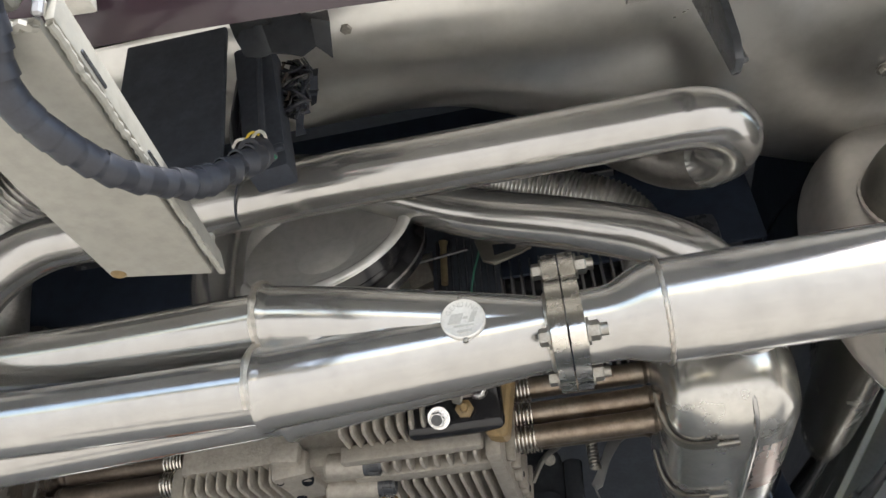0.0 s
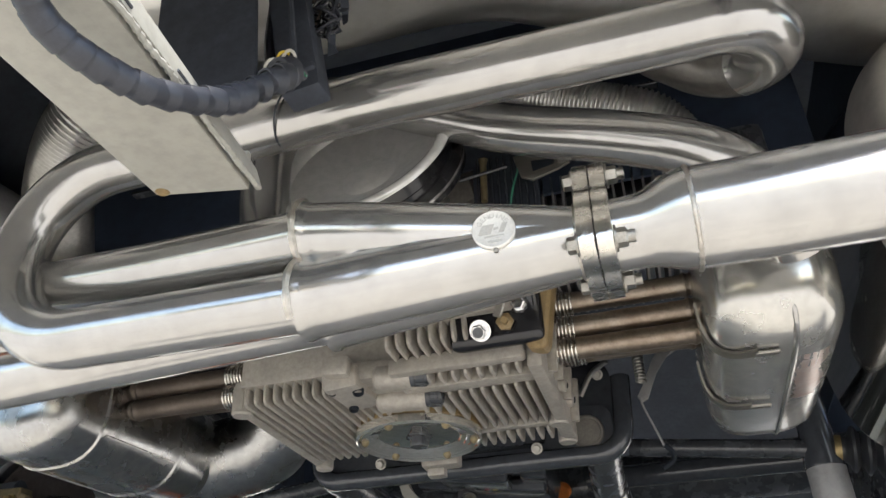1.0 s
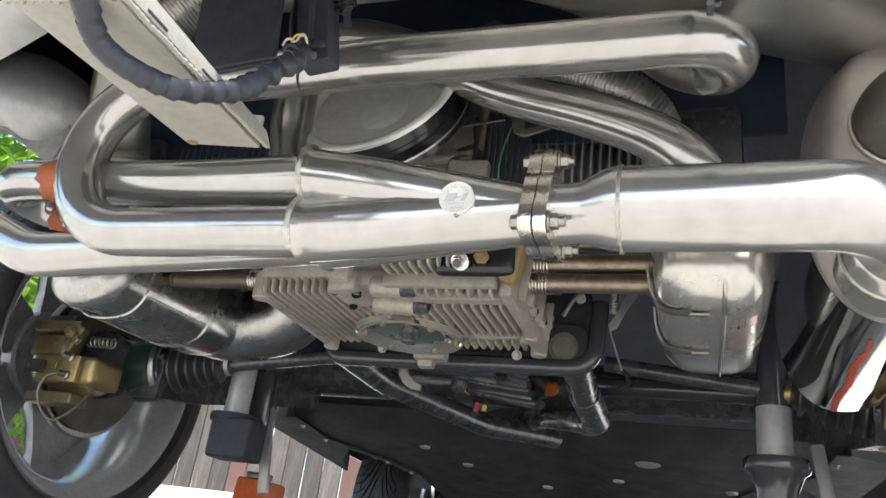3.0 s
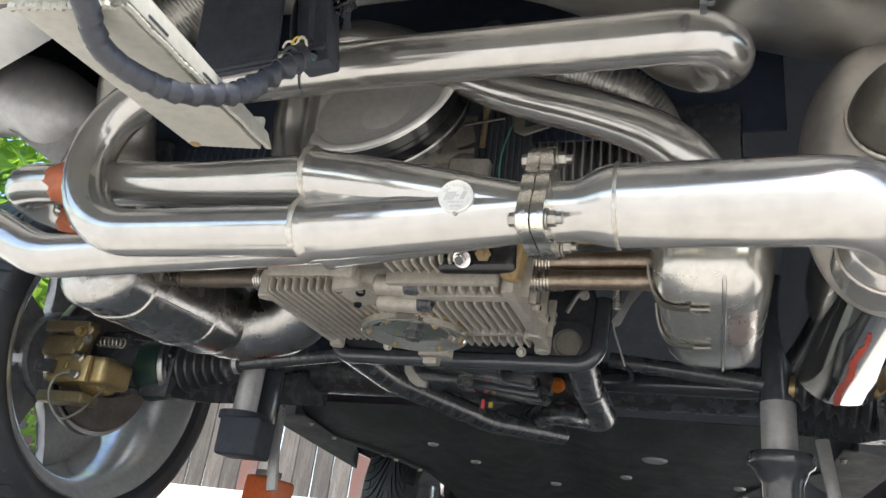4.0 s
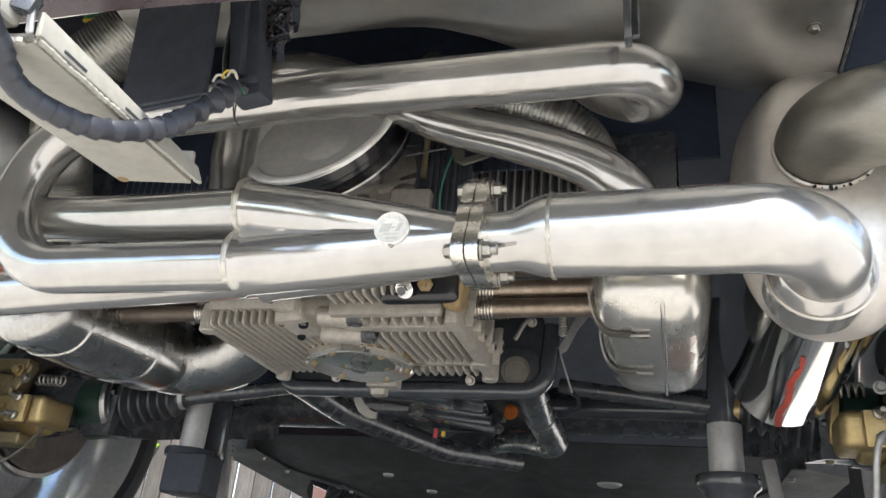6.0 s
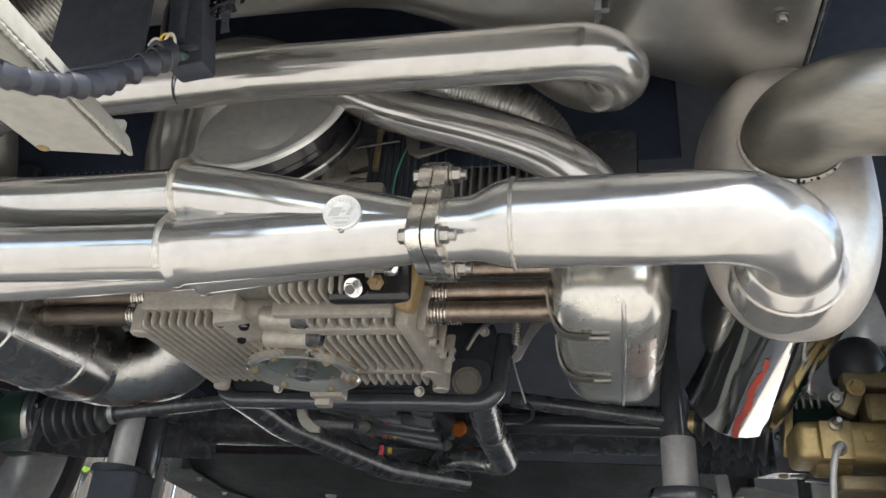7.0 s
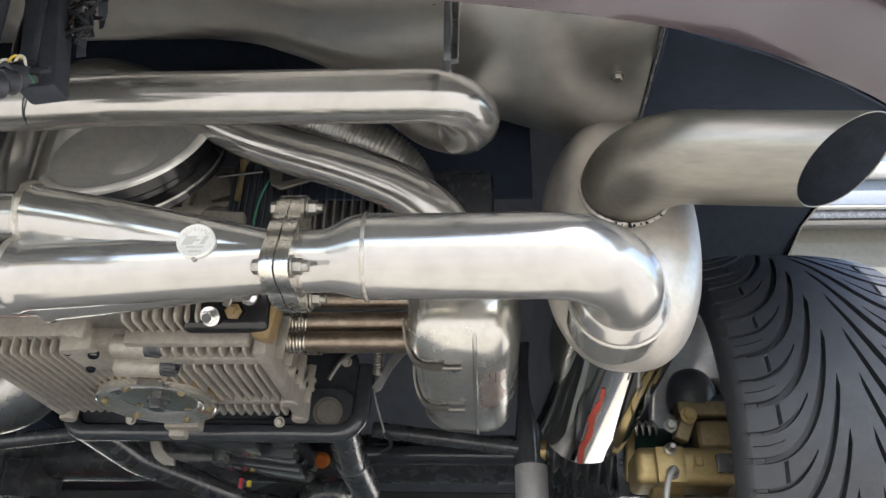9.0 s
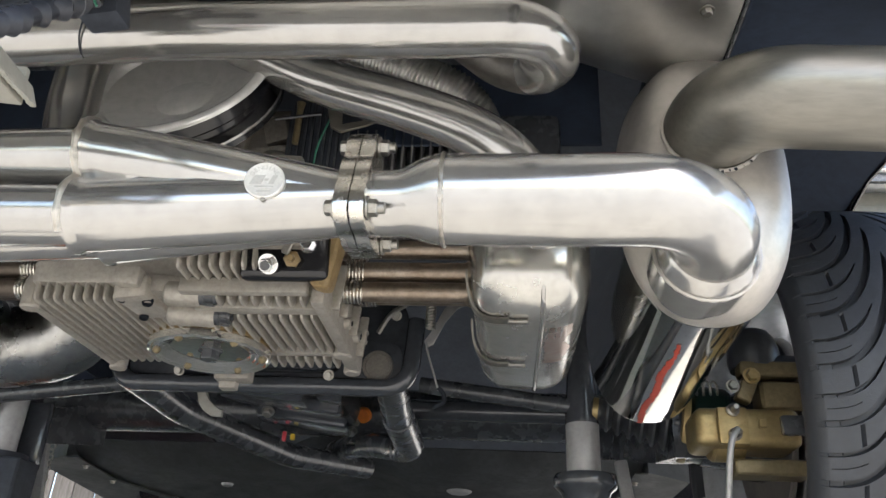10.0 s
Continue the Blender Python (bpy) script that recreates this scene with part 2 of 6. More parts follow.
def sweep(bm, pts, radius, seg=28, cap=True):
    """A round tube along pts; radius is a number or one for each point."""
    pts = [Vector(p) for p in pts]
    rad = radius if isinstance(radius, (list, tuple)) else [radius] * len(pts)
    rings = []
    for p, (u, v, t), r in zip(pts, frames(pts), rad):
        rings.append([bm.verts.new(p + (u * math.cos(2 * math.pi * k / seg) + v * math.sin(2 * math.pi * k / seg)) * r) for k in range(seg)])
    for a, b in zip(rings, rings[1:]):
        for k in range(seg):
            bm.faces.new((a[k], a[(k + 1) % seg], b[(k + 1) % seg], b[k]))
    if cap:
        bm.faces.new(rings[0][::-1])
        bm.faces.new(rings[-1])
    return rings


def tube(points, radius, seg=28, bend=0.0, steps=12, cap=True):
    bm = bmesh.new()
    sweep(bm, fillet(points, bend, steps) if bend else points, radius, seg, cap)
    return bm


def lathe(bm, profile, m=None, seg=48):
    """Turns a profile of (radius, height) round local z."""
    m = m or Matrix.Identity(4)
    rings = []
    for r, h in profile:
        if r < 1e-6:
            rings.append([bm.verts.new(m @ V(0, 0, h))])
        else:
            rings.append([bm.verts.new(m @ V(r * math.cos(2 * math.pi * k / seg), r * math.sin(2 * math.pi * k / seg), h)) for k in range(seg)])
    for a, b in zip(rings, rings[1:]):
        for k in range(seg):
            j = (k + 1) % seg
            if len(a) == 1 and len(b) == 1:
                continue
            if len(a) == 1:
                bm.faces.new((a[0], b[j], b[k]))
            elif len(b) == 1:
                bm.faces.new((a[k], a[j], b[0]))
            else:
                bm.faces.new((a[k], a[j], b[j], b[k]))
    return bm


def turned(profile, m=None, seg=48):
    return lathe(bmesh.new(), profile, m, seg)


def axis_to(place, direction):
    """A pose whose local z points along direction."""
    return Matrix.Translation(place) @ Vector(direction).to_track_quat("Z", "Y").to_matrix().to_4x4()


def box(bm, size, m=None, bevel=0.0, seg=2):
    m = m or Matrix.Identity(4)
    got = bmesh.ops.create_cube(bm, size=1.0, matrix=m @ Matrix.Diagonal((*size, 1)))
    if bevel:
        edges = {e for v in got["verts"] for e in v.link_edges}
        bmesh.ops.bevel(bm, geom=list(edges), offset=bevel, segments=seg, profile=0.6, affect="EDGES")
    return bm


def block(size, m=None, bevel=0.0, seg=2):
    return box(bmesh.new(), size, m, bevel, seg)


def prism(bm, outline, depth, m=None, bevel=0.0):
    """A plate with the outline in local xy, depth along local z."""
    m = m or Matrix.Identity(4)
    low = [bm.verts.new(m @ V(x, y, 0)) for x, y in outline]
    high = [bm.verts.new(m @ V(x, y, depth)) for x, y in outline]
    n = len(outline)
    faces = [bm.faces.new(low[::-1]), bm.faces.new(high)]
    for k in range(n):
        faces.append(bm.faces.new((low[k], low[(k + 1) % n], high[(k + 1) % n], high[k])))
    if bevel:
        bmesh.ops.bevel(bm, geom=list({e for f in faces[:2] for e in f.edges}), offset=bevel, segments=2, profile=0.6, affect="EDGES")
    return bm


def plate(outline, depth, m=None, bevel=0.0):
    return prism(bmesh.new(), outline, depth, m, bevel)


def loft(bm, rings, cap=True):
    vs = [[bm.verts.new(p) for p in ring] for ring in rings]
    n = len(vs[0])
    for a, b in zip(vs, vs[1:]):
        for k in range(n):
            bm.faces.new((a[k], a[(k + 1) % n], b[(k + 1) % n], b[k]))
    if cap:
        bm.faces.new(vs[0][::-1])
        bm.faces.new(vs[-1])
    return bm


def strip(bm, rows):
    """An open sheet through rows of points."""
    vs = [[bm.verts.new(p) for p in row] for row in rows]
    for a, b in zip(vs, vs[1:]):
        for k in range(len(a) - 1):
            bm.faces.new((a[k], a[k + 1], b[k + 1], b[k]))
    return bm


def thicken(bm, t):
    bmesh.ops.recalc_face_normals(bm, faces=bm.faces[:])
    bmesh.ops.solidify(bm, geom=bm.faces[:], thickness=t)
    return bm


def rounded(w, h, r, steps=5):
    out = []
    for cx, cy, a0 in ((w / 2 - r, h / 2 - r, 0), (-w / 2 + r, h / 2 - r, 90), (-w / 2 + r, -h / 2 + r, 180), (w / 2 - r, -h / 2 + r, 270)):
        for k in range(steps + 1):
            a = radians(a0 + 90 * k / steps)
            out.append((cx + r * math.cos(a), cy + r * math.sin(a)))
    return out


def bead(ring_points, r, seed=1, closed=True, name="weld_bead"):
    """A lumpy welded seam along points."""
    rng = random.Random(seed)
    bm = bmesh.new()
    pts = [Vector(p) for p in ring_points]
    n = len(pts)
    rings = []
    for i, p in enumerate(pts):
        t = (pts[(i + 1) % n] - pts[i - 1]).normalized() if closed else (pts[min(i + 1, n - 1)] - pts[max(i - 1, 0)]).normalized()
        u = t.orthogonal().normalized()
        v = t.cross(u)
        rr = r * (0.85 + 0.16 * math.sin(i * 1.3) + 0.22 * rng.random())
        rings.append([bm.verts.new(p + (u * math.cos(k * math.pi / 3) + v * math.sin(k * math.pi / 3)) * rr) for k in range(6)])
    for i in range(n if closed else n - 1):
        a, b = rings[i], rings[(i + 1) % n]
        off = min(range(6), key=lambda s: sum((a[k].co - b[(k + s) % 6].co).length for k in range(6)))
        for k in range(6):
            bm.faces.new((a[k], a[(k + 1) % 6], b[(k + 1 + off) % 6], b[(k + off) % 6]))
    return bm


def circle_points(place, direction, r, n=60):
    m = axis_to(place, direction)
    return [m @ V(r * math.cos(2 * math.pi * k / n), r * math.sin(2 * math.pi * k / n), 0) for k in range(n)]


def hex_bolt(name, place, direction, size, parent, material=None, washer=True, label=""):
    """A hexagon head on a washer; direction points out of the surface."""
    bm = bmesh.new()
    m = axis_to(place, direction)
    if washer:
        lathe(bm, [(0, 0), (size * 0.78, 0), (size * 0.78, size * 0.14), (0, size * 0.14)], m, 20)
    lathe(bm, [(0, size * 0.1), (size * 0.58, size * 0.1), (size * 0.58, size * 0.62), (size * 0.48, size * 0.72), (0, size * 0.72)], m, 6)
    return part(name, bm, material or zinc, parent, label)


def spring(bm, a, b, r, wire, turns, seg=6):
    a, b = Vector(a), Vector(b)
    d = (b - a).normalized()
    u = d.orthogonal().normalized()
    v = d.cross(u)
    n = int(turns * 12)
    sweep(bm, [a + (b - a) * (i / n) + (u * math.cos(2 * math.pi * i / 12) + v * math.sin(2 * math.pi * i / 12)) * r for i in range(n + 1)], wire, seg)
    return bm

# ---- setting: ground, fence, hedge, building ----
bm = bmesh.new()
bmesh.ops.create_grid(bm, x_segments=40, y_segments=40, size=60.0)
ground = part("ground", bm, concrete, None, smooth=False)
tagged(ground, "pale sunlit concrete driveway", "ground", kind="structure")

low_wall = part("low_wall", block((16.0, 0.25, 0.40), pose(-0.6, 4.15, 0.20), 0.01), white_wall)
tagged(low_wall, "low white rendered wall below the board fence", "wall", kind="structure")

fence = thing("fence", "weathered grey and red vertical board fence on a white wall", "fence")
rng = random.Random(4)
x = -7.5
board_mesh = {}
while x < 7.0:
    w = 0.115
    key = rng.random() < 0.26
    if key not in board_mesh:
        ob = part("board", block((0.110, 0.022, 1.5), pose(0, 0, 0.75), 0.003, 1), fence_red if key else fence_mat, fence)
        board_mesh[key] = ob.data
    else:
        ob = new("board", board_mesh[key])
        ob.parent = fence
    ob.location = (x, 4.15 + rng.uniform(-0.006, 0.006), 0.40)
    ob.rotation_euler = (0, rng.uniform(-0.006, 0.006), 0)
    x += w + rng.uniform(0.002, 0.008)


def leaves(name, count, centre, spread, size, material, seed):
    """Many folded leaves in an uneven mass."""
    r = random.Random(seed)
    verts, faces = [], []
    while len(faces) < count * 2:
        p = Vector([r.gauss(0, 0.45) for _ in range(3)])
        lump = 1 + 0.35 * noise.noise(p * 2.2)
        if p.length > 1.1 * lump:
            continue
        c = Vector(centre) + Vector([p[i] * spread[i] for i in range(3)])
        q = Euler((r.uniform(-0.9, 0.9), r.uniform(-0.9, 0.9), r.uniform(0, 6.28))).to_matrix()
        s = size * r.uniform(0.6, 1.3)
        pts = [(0, -1, 0), (0.42, -0.2, 0.12), (0.3, 0.5, 0.1), (0, 1.0, -0.08), (-0.3, 0.5, 0.1), (-0.42, -0.2, 0.12)]
        n = len(verts)
        verts += [tuple(c + q @ (Vector(a) * s)) for a in pts]
        faces += [(n, n + 1, n + 2, n + 3), (n, n + 3, n + 4, n + 5)]
    me = bpy.data.meshes.new(name)
    me.from_pydata(verts, [], faces)
    me.materials.append(material)
    return new(name, me)


hedge = leaves("hedge", 8000, (-3.3, 2.6, 1.6), (0.8, 2.6, 1.7), 0.060, leaf_mat, 3)
tagged(hedge, "bright green leafy garden hedge in daylight", "hedge", kind="stuff")

house = thing("neighbour_house", "beige sided house with a blue-grey fascia and white eaves", "house", place=(0, 0, 0))
part("wall", block((9.0, 0.2, 4.3), pose(7.4, 7.2, 2.15), 0.01), siding_mat, house)
lap = block((9.0, 0.03, 0.155), pose(0, 0, 0, 6, 0, 0), 0.004, 1)
first = part("siding_board", lap, siding_mat, house)
for k in range(27):
    ob = first if k == 0 else new("siding_board", first.data)
    ob.parent = house
    ob.location = (7.4, 7.09, 0.3 + 0.15 * k)
part("fascia", block((9.2, 0.06, 0.30), pose(7.4, 6.75, 4.50), 0.01), band_mat, house, "blue-grey painted fascia")
part("drip_rail", block((9.2, 0.05, 0.10), pose(7.4, 6.80, 4.28), 0.01), black_paint, house, "dark rail below the fascia")
part("soffit", block((9.2, 0.5, 0.05), pose(7.4, 6.98, 4.36), 0.005), white_wall, house, "white boxed eaves")
part("gutter", tube([(2.8, 6.66, 4.72), (12.0, 6.66, 4.72)], 0.08, 16), white_wall, house, "white gutter")
part("roof", block((9.4, 3.2, 0.06), pose(7.4, 8.2, 5.35, 24, 0, 0), 0.01), white_wall, house, "pale metal roof")

# ---- body of the car round the engine ----
HALF_LIP = [(0.10, 0.3045, 0.431), (0.20, 0.310, 0.427), (0.30, 0.324, 0.429), (0.40, 0.359, 0.450), (0.45, 0.391, 0.475), (0.50, 0.428, 0.503), (0.56, 0.4705, 0.530),
            (0.62, 0.512, 0.549), (0.70, 0.563, 0.560), (0.755, 0.600, 0.562), (0.82, 0.660, 0.562), (0.90, 0.750, 0.562)]
LIP = [(-a, b, c) for a, b, c in HALF_LIP[::-1]] + [(0, 0.302, 0.433)] + HALF_LIP
car_body = thing("car_body", "plum painted rear apron and fenders of a classic car", "car body")
rows = []
edge = smooth_path(LIP, 5)
for p, (u, v, t) in zip(edge, frames(edge)):
    out = V(t.y, -t.x, 0).normalized()
    side = max(0.0, (abs(p.x) - 0.55) / 0.35)
    up = V(0, 0, 1)
    prof = [(0.002, 0.010), (-0.001, 0.002), (0.001, -0.001), (0.008, 0.001), (0.03, 0.020), (0.065, 0.055), (0.10, 0.11), (0.125, 0.20), (0.12, 0.32), (0.07, 0.40), (0.0, 0.45)]
    rows.append([p + out * a * (1 - 0.25 * side) + up * (b + 0.006 * side) for a, b in prof])
part("rear_apron", thicken(strip(bmesh.new(), rows), 0.002), purple, car_body)
# a plain shell that closes the body over the engine
rows = []
for yy, zz in ((0.30, 0.87), (0.45, 1.05), (0.9, 1.25), (1.6, 1.42), (2.6, 1.45), (3.4, 1.30), (4.0, 0.95), (4.1, 0.55)):
    rows.append([V(xx, yy, zz - 0.42 * (abs(xx) / 0.9) ** 4) for xx in (-0.92, -0.85, -0.7, -0.45, 0, 0.45, 0.7, 0.85, 0.92)])
part("upper_shell", thicken(strip(bmesh.new(), rows), 0.004), purple, car_body)
part("inner_liner", thicken(strip(bmesh.new(), [[p + V(0, 0, -0.014) for p in row] for row in rows]), 0.003), liner_mat, car_body, "blue-black painted inside of the body")
for s in (-1, 1):
    lift = 0.0 if s > 0 else 0.06
    rows = [[V(s * 0.93, yy, z0 + lift), V(s * 0.94, yy, (z0 + z1) / 2), V(s * 0.92, yy, z1)] for yy, z0, z1 in
            ((0.62, 0.60, 0.86), (0.85, 0.74, 0.95), (1.0, 0.785, 1.0), (1.2, 0.80, 1.0), (1.45, 0.75, 1.0), (1.65, 0.45, 1.0), (3.3, 0.42, 0.95), (4.0, 0.5, 0.7))]
    part("side_panel", thicken(strip(bmesh.new(), rows), 0.003), purple, car_body)

# alloy undertray: flat behind the lip, rolling up towards the engine
tray = thing("engine_tray", "dull scuffed alloy sheet tray behind the apron", "engine tray")
rows = []
for xx in [-0.527 + 0.017 * k for k in range(63)]:
    y0 = float(np.interp(abs(xx), (0.0, 0.14, 0.18, 0.22, 0.26, 0.33, 0.39, 0.48, 0.53), (0.470, 0.471, 0.478, 0.499, 0.527, 0.560, 0.587, 0.630, 0.645)))
    y0 -= 0.026
    roll = [V(xx, y0 + 0.12 * math.sin(radians(a)), 0.565 + 0.12 * (1 - math.cos(radians(a)))) for a in range(6, 91, 7)]
    ly = float(np.interp(abs(xx), [a[0] for a in HALF_LIP], [a[1] for a in HALF_LIP]))
    lz = float(np.interp(abs(xx), [a[0] for a in HALF_LIP], [a[2] for a in HALF_LIP]))
    yt = max(0.395, ly + 0.03)
    front = [V(xx, ly + 0.006, lz + 0.010), V(xx, ly + (yt - ly) * 0.35, lz + (0.574 - lz) * 0.55), V(xx, ly + (yt - ly) * 0.75, lz + (0.574 - lz) * 0.9)]
    flat = [V(xx, yt + (y0 - yt) * t, 0.574 - 0.009 * min(1, 3 * t)) for t in (0, 0.25, 0.5, 0.75, 1.0)]
    rows.append(front + flat + roll + [V(xx, y0 + 0.121, 0.80)])
# the sheet is cut away where the air hose passes
bm = strip(bmesh.new(), rows[26:])
strip(bm, [r[:7] for r in rows[:17]])
strip(bm, [r[:4] for r in rows[16:27]])
bmesh.ops.remove_doubles(bm, verts=bm.verts[:], dist=0.0001)
part("sheet", thicken(bm, 0.0015), alu_sheet, tray)
for p in ((0.499, 0.548, 0.5635), (0.121, 0.417, 0.5695)):
    hex_bolt("bolt", p, (0, 0, -1), 0.0075, tray)
part("edge_flange", block((0.003, 0.22, 0.03), pose(0.529, 0.60, 0.577), 0.001, 1), black_paint, tray, "dark folded edge strip")

# black wheel wells over both wheels
for s in (-1, 1):
    well = thing("wheel_well", "blue-black painted inner wheel arch with specks of dirt", "wheel arch", "wheel arches")
    rows = []
    for k in range(25):
        a = radians(35 + 132 * k / 24)
        yy, zz = 1.2 - 0.56 * math.cos(a), (0.40 if s > 0 else 0.46) + 0.42 * math.sin(a)
        rows.append([V(s * 0.536, yy + 0.05, zz), V(s * 0.60, yy, zz + 0.02), V(s * 0.75, yy, zz + 0.03), V(s * 0.86, yy, zz + 0.02), V(s * 0.925, yy, zz - 0.015)])
    part("arch", thicken(strip(bmesh.new(), rows), 0.002), well_mat, well)
    rows = []
    for yy in ((0.47, 0.6, 0.8, 1.0, 1.2, 1.4, 1.7) if s > 0 else (1.0, 1.2, 1.4, 1.7)):
        rows.append([V(s * 0.534, yy, 0.565), V(s * 0.54, yy, 0.65), V(s * 0.55, yy, 0.9)])
    part("inner_panel", thicken(strip(bmesh.new(), rows), 0.002), well_mat, well)
    rows = []
    for xx, yy, zl in ((0.535, 0.455, 0.522), (0.58, 0.487, 0.539), (0.62, 0.514, 0.551), (0.70, 0.565, 0.563), (0.755, 0.602, 0.565), (0.82, 0.662, 0.565), (0.90, 0.752, 0.565)):
        ye = max(0.745, yy + 0.05)
        rows.append([V(s * xx, yy + 0.001, zl + 0.003), V(s * xx, yy + 0.015, max(zl + 0.02, 0.575)), V(s * xx, (yy + ye) / 2, 0.620), V(s * xx, ye, 0.648)])
    part("rear_panel", thicken(strip(bmesh.new(), rows), 0.002), well_mat, well)

# hanging black tab under the lip
tab = thing("mount_tab", "black steel hanging tab bolted under the apron lip", "bracket")
part("plate", plate([(-0.030, 0.105), (0.030, 0.105), (0.012, 0.004), (0.004, 0.0), (-0.004, 0.0), (-0.012, 0.010)], 0.005,
                    Matrix.Translation((0.355, 0.425, 0.467)) @ pose(0, 0, 0, 90, 0, 90), 0.001), black_paint, tab)
part("edge_rib", block((0.010, 0.004, 0.095), pose(0.360, 0.437, 0.520, -9, 0, 0), 0.001, 1), black_paint, tab)
hex_bolt("bolt", (0.362, 0.428, 0.548), (1, 0, 0), 0.008, tab)
hex_bolt("nut", (0.353, 0.428, 0.548), (-1, 0, 0), 0.008, tab)
part("backing_plate", block((0.045, 0.03, 0.003), pose(0.332, 0.425, 0.560), 0.001, 1), alu_sheet, tab, "small bright alloy backing plate")

# ---- exhaust header and collector ----
header = thing("exhaust_header", "polished stainless four-into-one exhaust header", "exhaust header")
R1 = 0.0218
T_, M_, B_, F_ = (0.511, 0.3985), (0.512, 0.3505), (0.554, 0.362), (0.566, 0.402)
XC = 0.042
# return bend that leads the first pipe back and up to its cylinder
PORT_BEND = smooth_path([(0.332 + 0.042 * math.cos(radians(a)), 0.542 + 0.042 * math.sin(radians(a)), 0.5045 + 0.050 * ((a + 90) / 200) ** 2.2) for a in range(-90, 112, 20)]
                        + [(0.299, 0.587, 0.580), (0.292, 0.594, 0.620)], 4)
PORT_TAIL, PORT_BEND = PORT_BEND[27:], PORT_BEND[:29]
part("primary_pipe", tube([(XC, M_[0], M_[1]), (-0.212, 0.514, 0.3535), (-0.212, 0.512, 0.506), (0.100, 0.500, 0.506), (0.300, 0.500, 0.5045)] + PORT_BEND,
                          R1, 32, [0, 0.0745, 0.0745, 0.4, 0] + [0] * len(PORT_BEND), 20, cap=False), steel, header)
# the last stretch of the pipe in a darker, duller steel
part("pipe_end", tube(PORT_TAIL, R1 - 0.0002, 32), dull_header, header, "dull dark grey end of the pipe")
top_run = smooth_path([(XC, T_[0], T_[1]), (-0.08, 0.524, 0.4065), (-0.20, 0.541, 0.420), (-0.300, 0.552, 0.431), (-0.343, 0.563, 0.434), (-0.358, 0.592, 0.434), (-0.340, 0.622, 0.432), (-0.270, 0.640, 0.430)], 8)
top_pipe = part("primary_pipe", tube(top_run, R1, 32), steel, header)
part("primary_pipe", tube([(XC, B_[0], B_[1]), (-0.20, 0.548, 0.348), (-0.265, 0.542, 0.342), (-0.36, 0.545, 0.382), (-0.50, 0.60, 0.39)], R1, 32, [0, 0.2, 0.09, 0.09, 0], 12), steel, header)
part("primary_pipe", tube(smooth_path([(XC, F_[0], F_[1]), (-0.005, 0.572, 0.408), (-0.030, 0.586, 0.440), (-0.047, 0.598, 0.486), (-0.052, 0.600, 0.526), (-0.051, 0.600, 0.568), (-0.036, 0.600, 0.601), (-0.003, 0.601, 0.618), (0.044, 0.602, 0.607), (0.114, 0.604, 0.573), (0.175, 0.604, 0.540),
                                       (0.256, 0.603, 0.509), (0.307, 0.601, 0.484), (0.340, 0.604, 0.459), (0.362, 0.618, 0.432), (0.376, 0.650, 0.410)], 6), R1, 32), steel, header)


def smear(run, i0, i1, r, seed, turn=(0.0, 6.283)):
    """A thin uneven coat round part of a tube's path."""
    q = random.Random(seed)
    fr_ = frames(run)
    n = 26
    rows = []
    lo = [i0 + q.uniform(-0.5, 0.5) for _ in range(n)]
    hi = [i1 + q.uniform(-0.6, 0.6) for _ in range(n)]
    for j in range(7):
        row = []
        for k in range(n):
            f = lo[k] + (hi[k] - lo[k]) * j / 6
            i = min(int(f), len(run) - 2)
            p = run[i].lerp(run[i + 1], f - i)
            u, v, t = fr_[i]
            a = turn[0] + (turn[1] - turn[0]) * k / (n - 1)
            row.append(p + (u * math.cos(a) + v * math.sin(a)) * (r + (0.0009 if 0 < j < 6 and 0 < k < n - 1 else -0.0002)))
        rows.append(row)
    return strip(bmesh.new(), rows)


part("sealant", smear(top_run, 19.6, 21.9, R1, 5), sealant_orange, top_pipe, "orange heat sealant smeared round the pipe")
part("sealant", smear(top_run, 47.0, 50.0, R1, 6), sealant_orange, top_pipe, "orange heat sealant smeared round the pipe")

# collector: four cups that merge into one round outlet
EY, EZ, X1 = 0.530, 0.371, 0.224


def union_radius(cy, cz, circles, ang):
    dy, dz = math.cos(ang), math.sin(ang)
    best = 0.0
    for oy, oz, r in circles:
        ey, ez = oy - cy, oz - cz
        b = ey * dy + ez * dz
        q = b * b - (ey * ey + ez * ez - r * r)
        if q > 0:
            best = max(best, b + math.sqrt(q))
    return best


rings = []
N_ANG = 256
for k in range(61):
    s = k / 60
    e = s ** 1.12
    cy, cz = 0.541 * (1 - e) + EY * e, 0.381 * (1 - e) + EZ * e
    rr = 0.0258 * (1 - e) + 0.0236 * e
    circles = [(a * (1 - e) + EY * e, b * (1 - e) + EZ * e, rr * (1.06 if s < 0.02 else 1)) for a, b in (T_, M_, B_, F_)]
    ring = []
    for j in range(N_ANG):
        a = 2 * math.pi * j / N_ANG
        r = max(union_radius(cy, cz, circles, a), 0.016)
        ring.append(V(XC + (X1 - XC) * s, cy + r * math.cos(a), cz + r * math.sin(a)))
    rings.append(ring)
collector = part("collector", loft(bmesh.new(), rings), steel, header, angle=28)
part("weld", bead([V(XC - 0.001, p.y, p.z) for p in rings[0][224::2] + rings[0][:164:2]], 0.0027, 3, closed=False), weld, collector, "lumpy weld seam")
part("weld", bead(circle_points((X1, EY, EZ), (1, 0, 0), 0.0238, 110), 0.0014, 4), weld, collector)

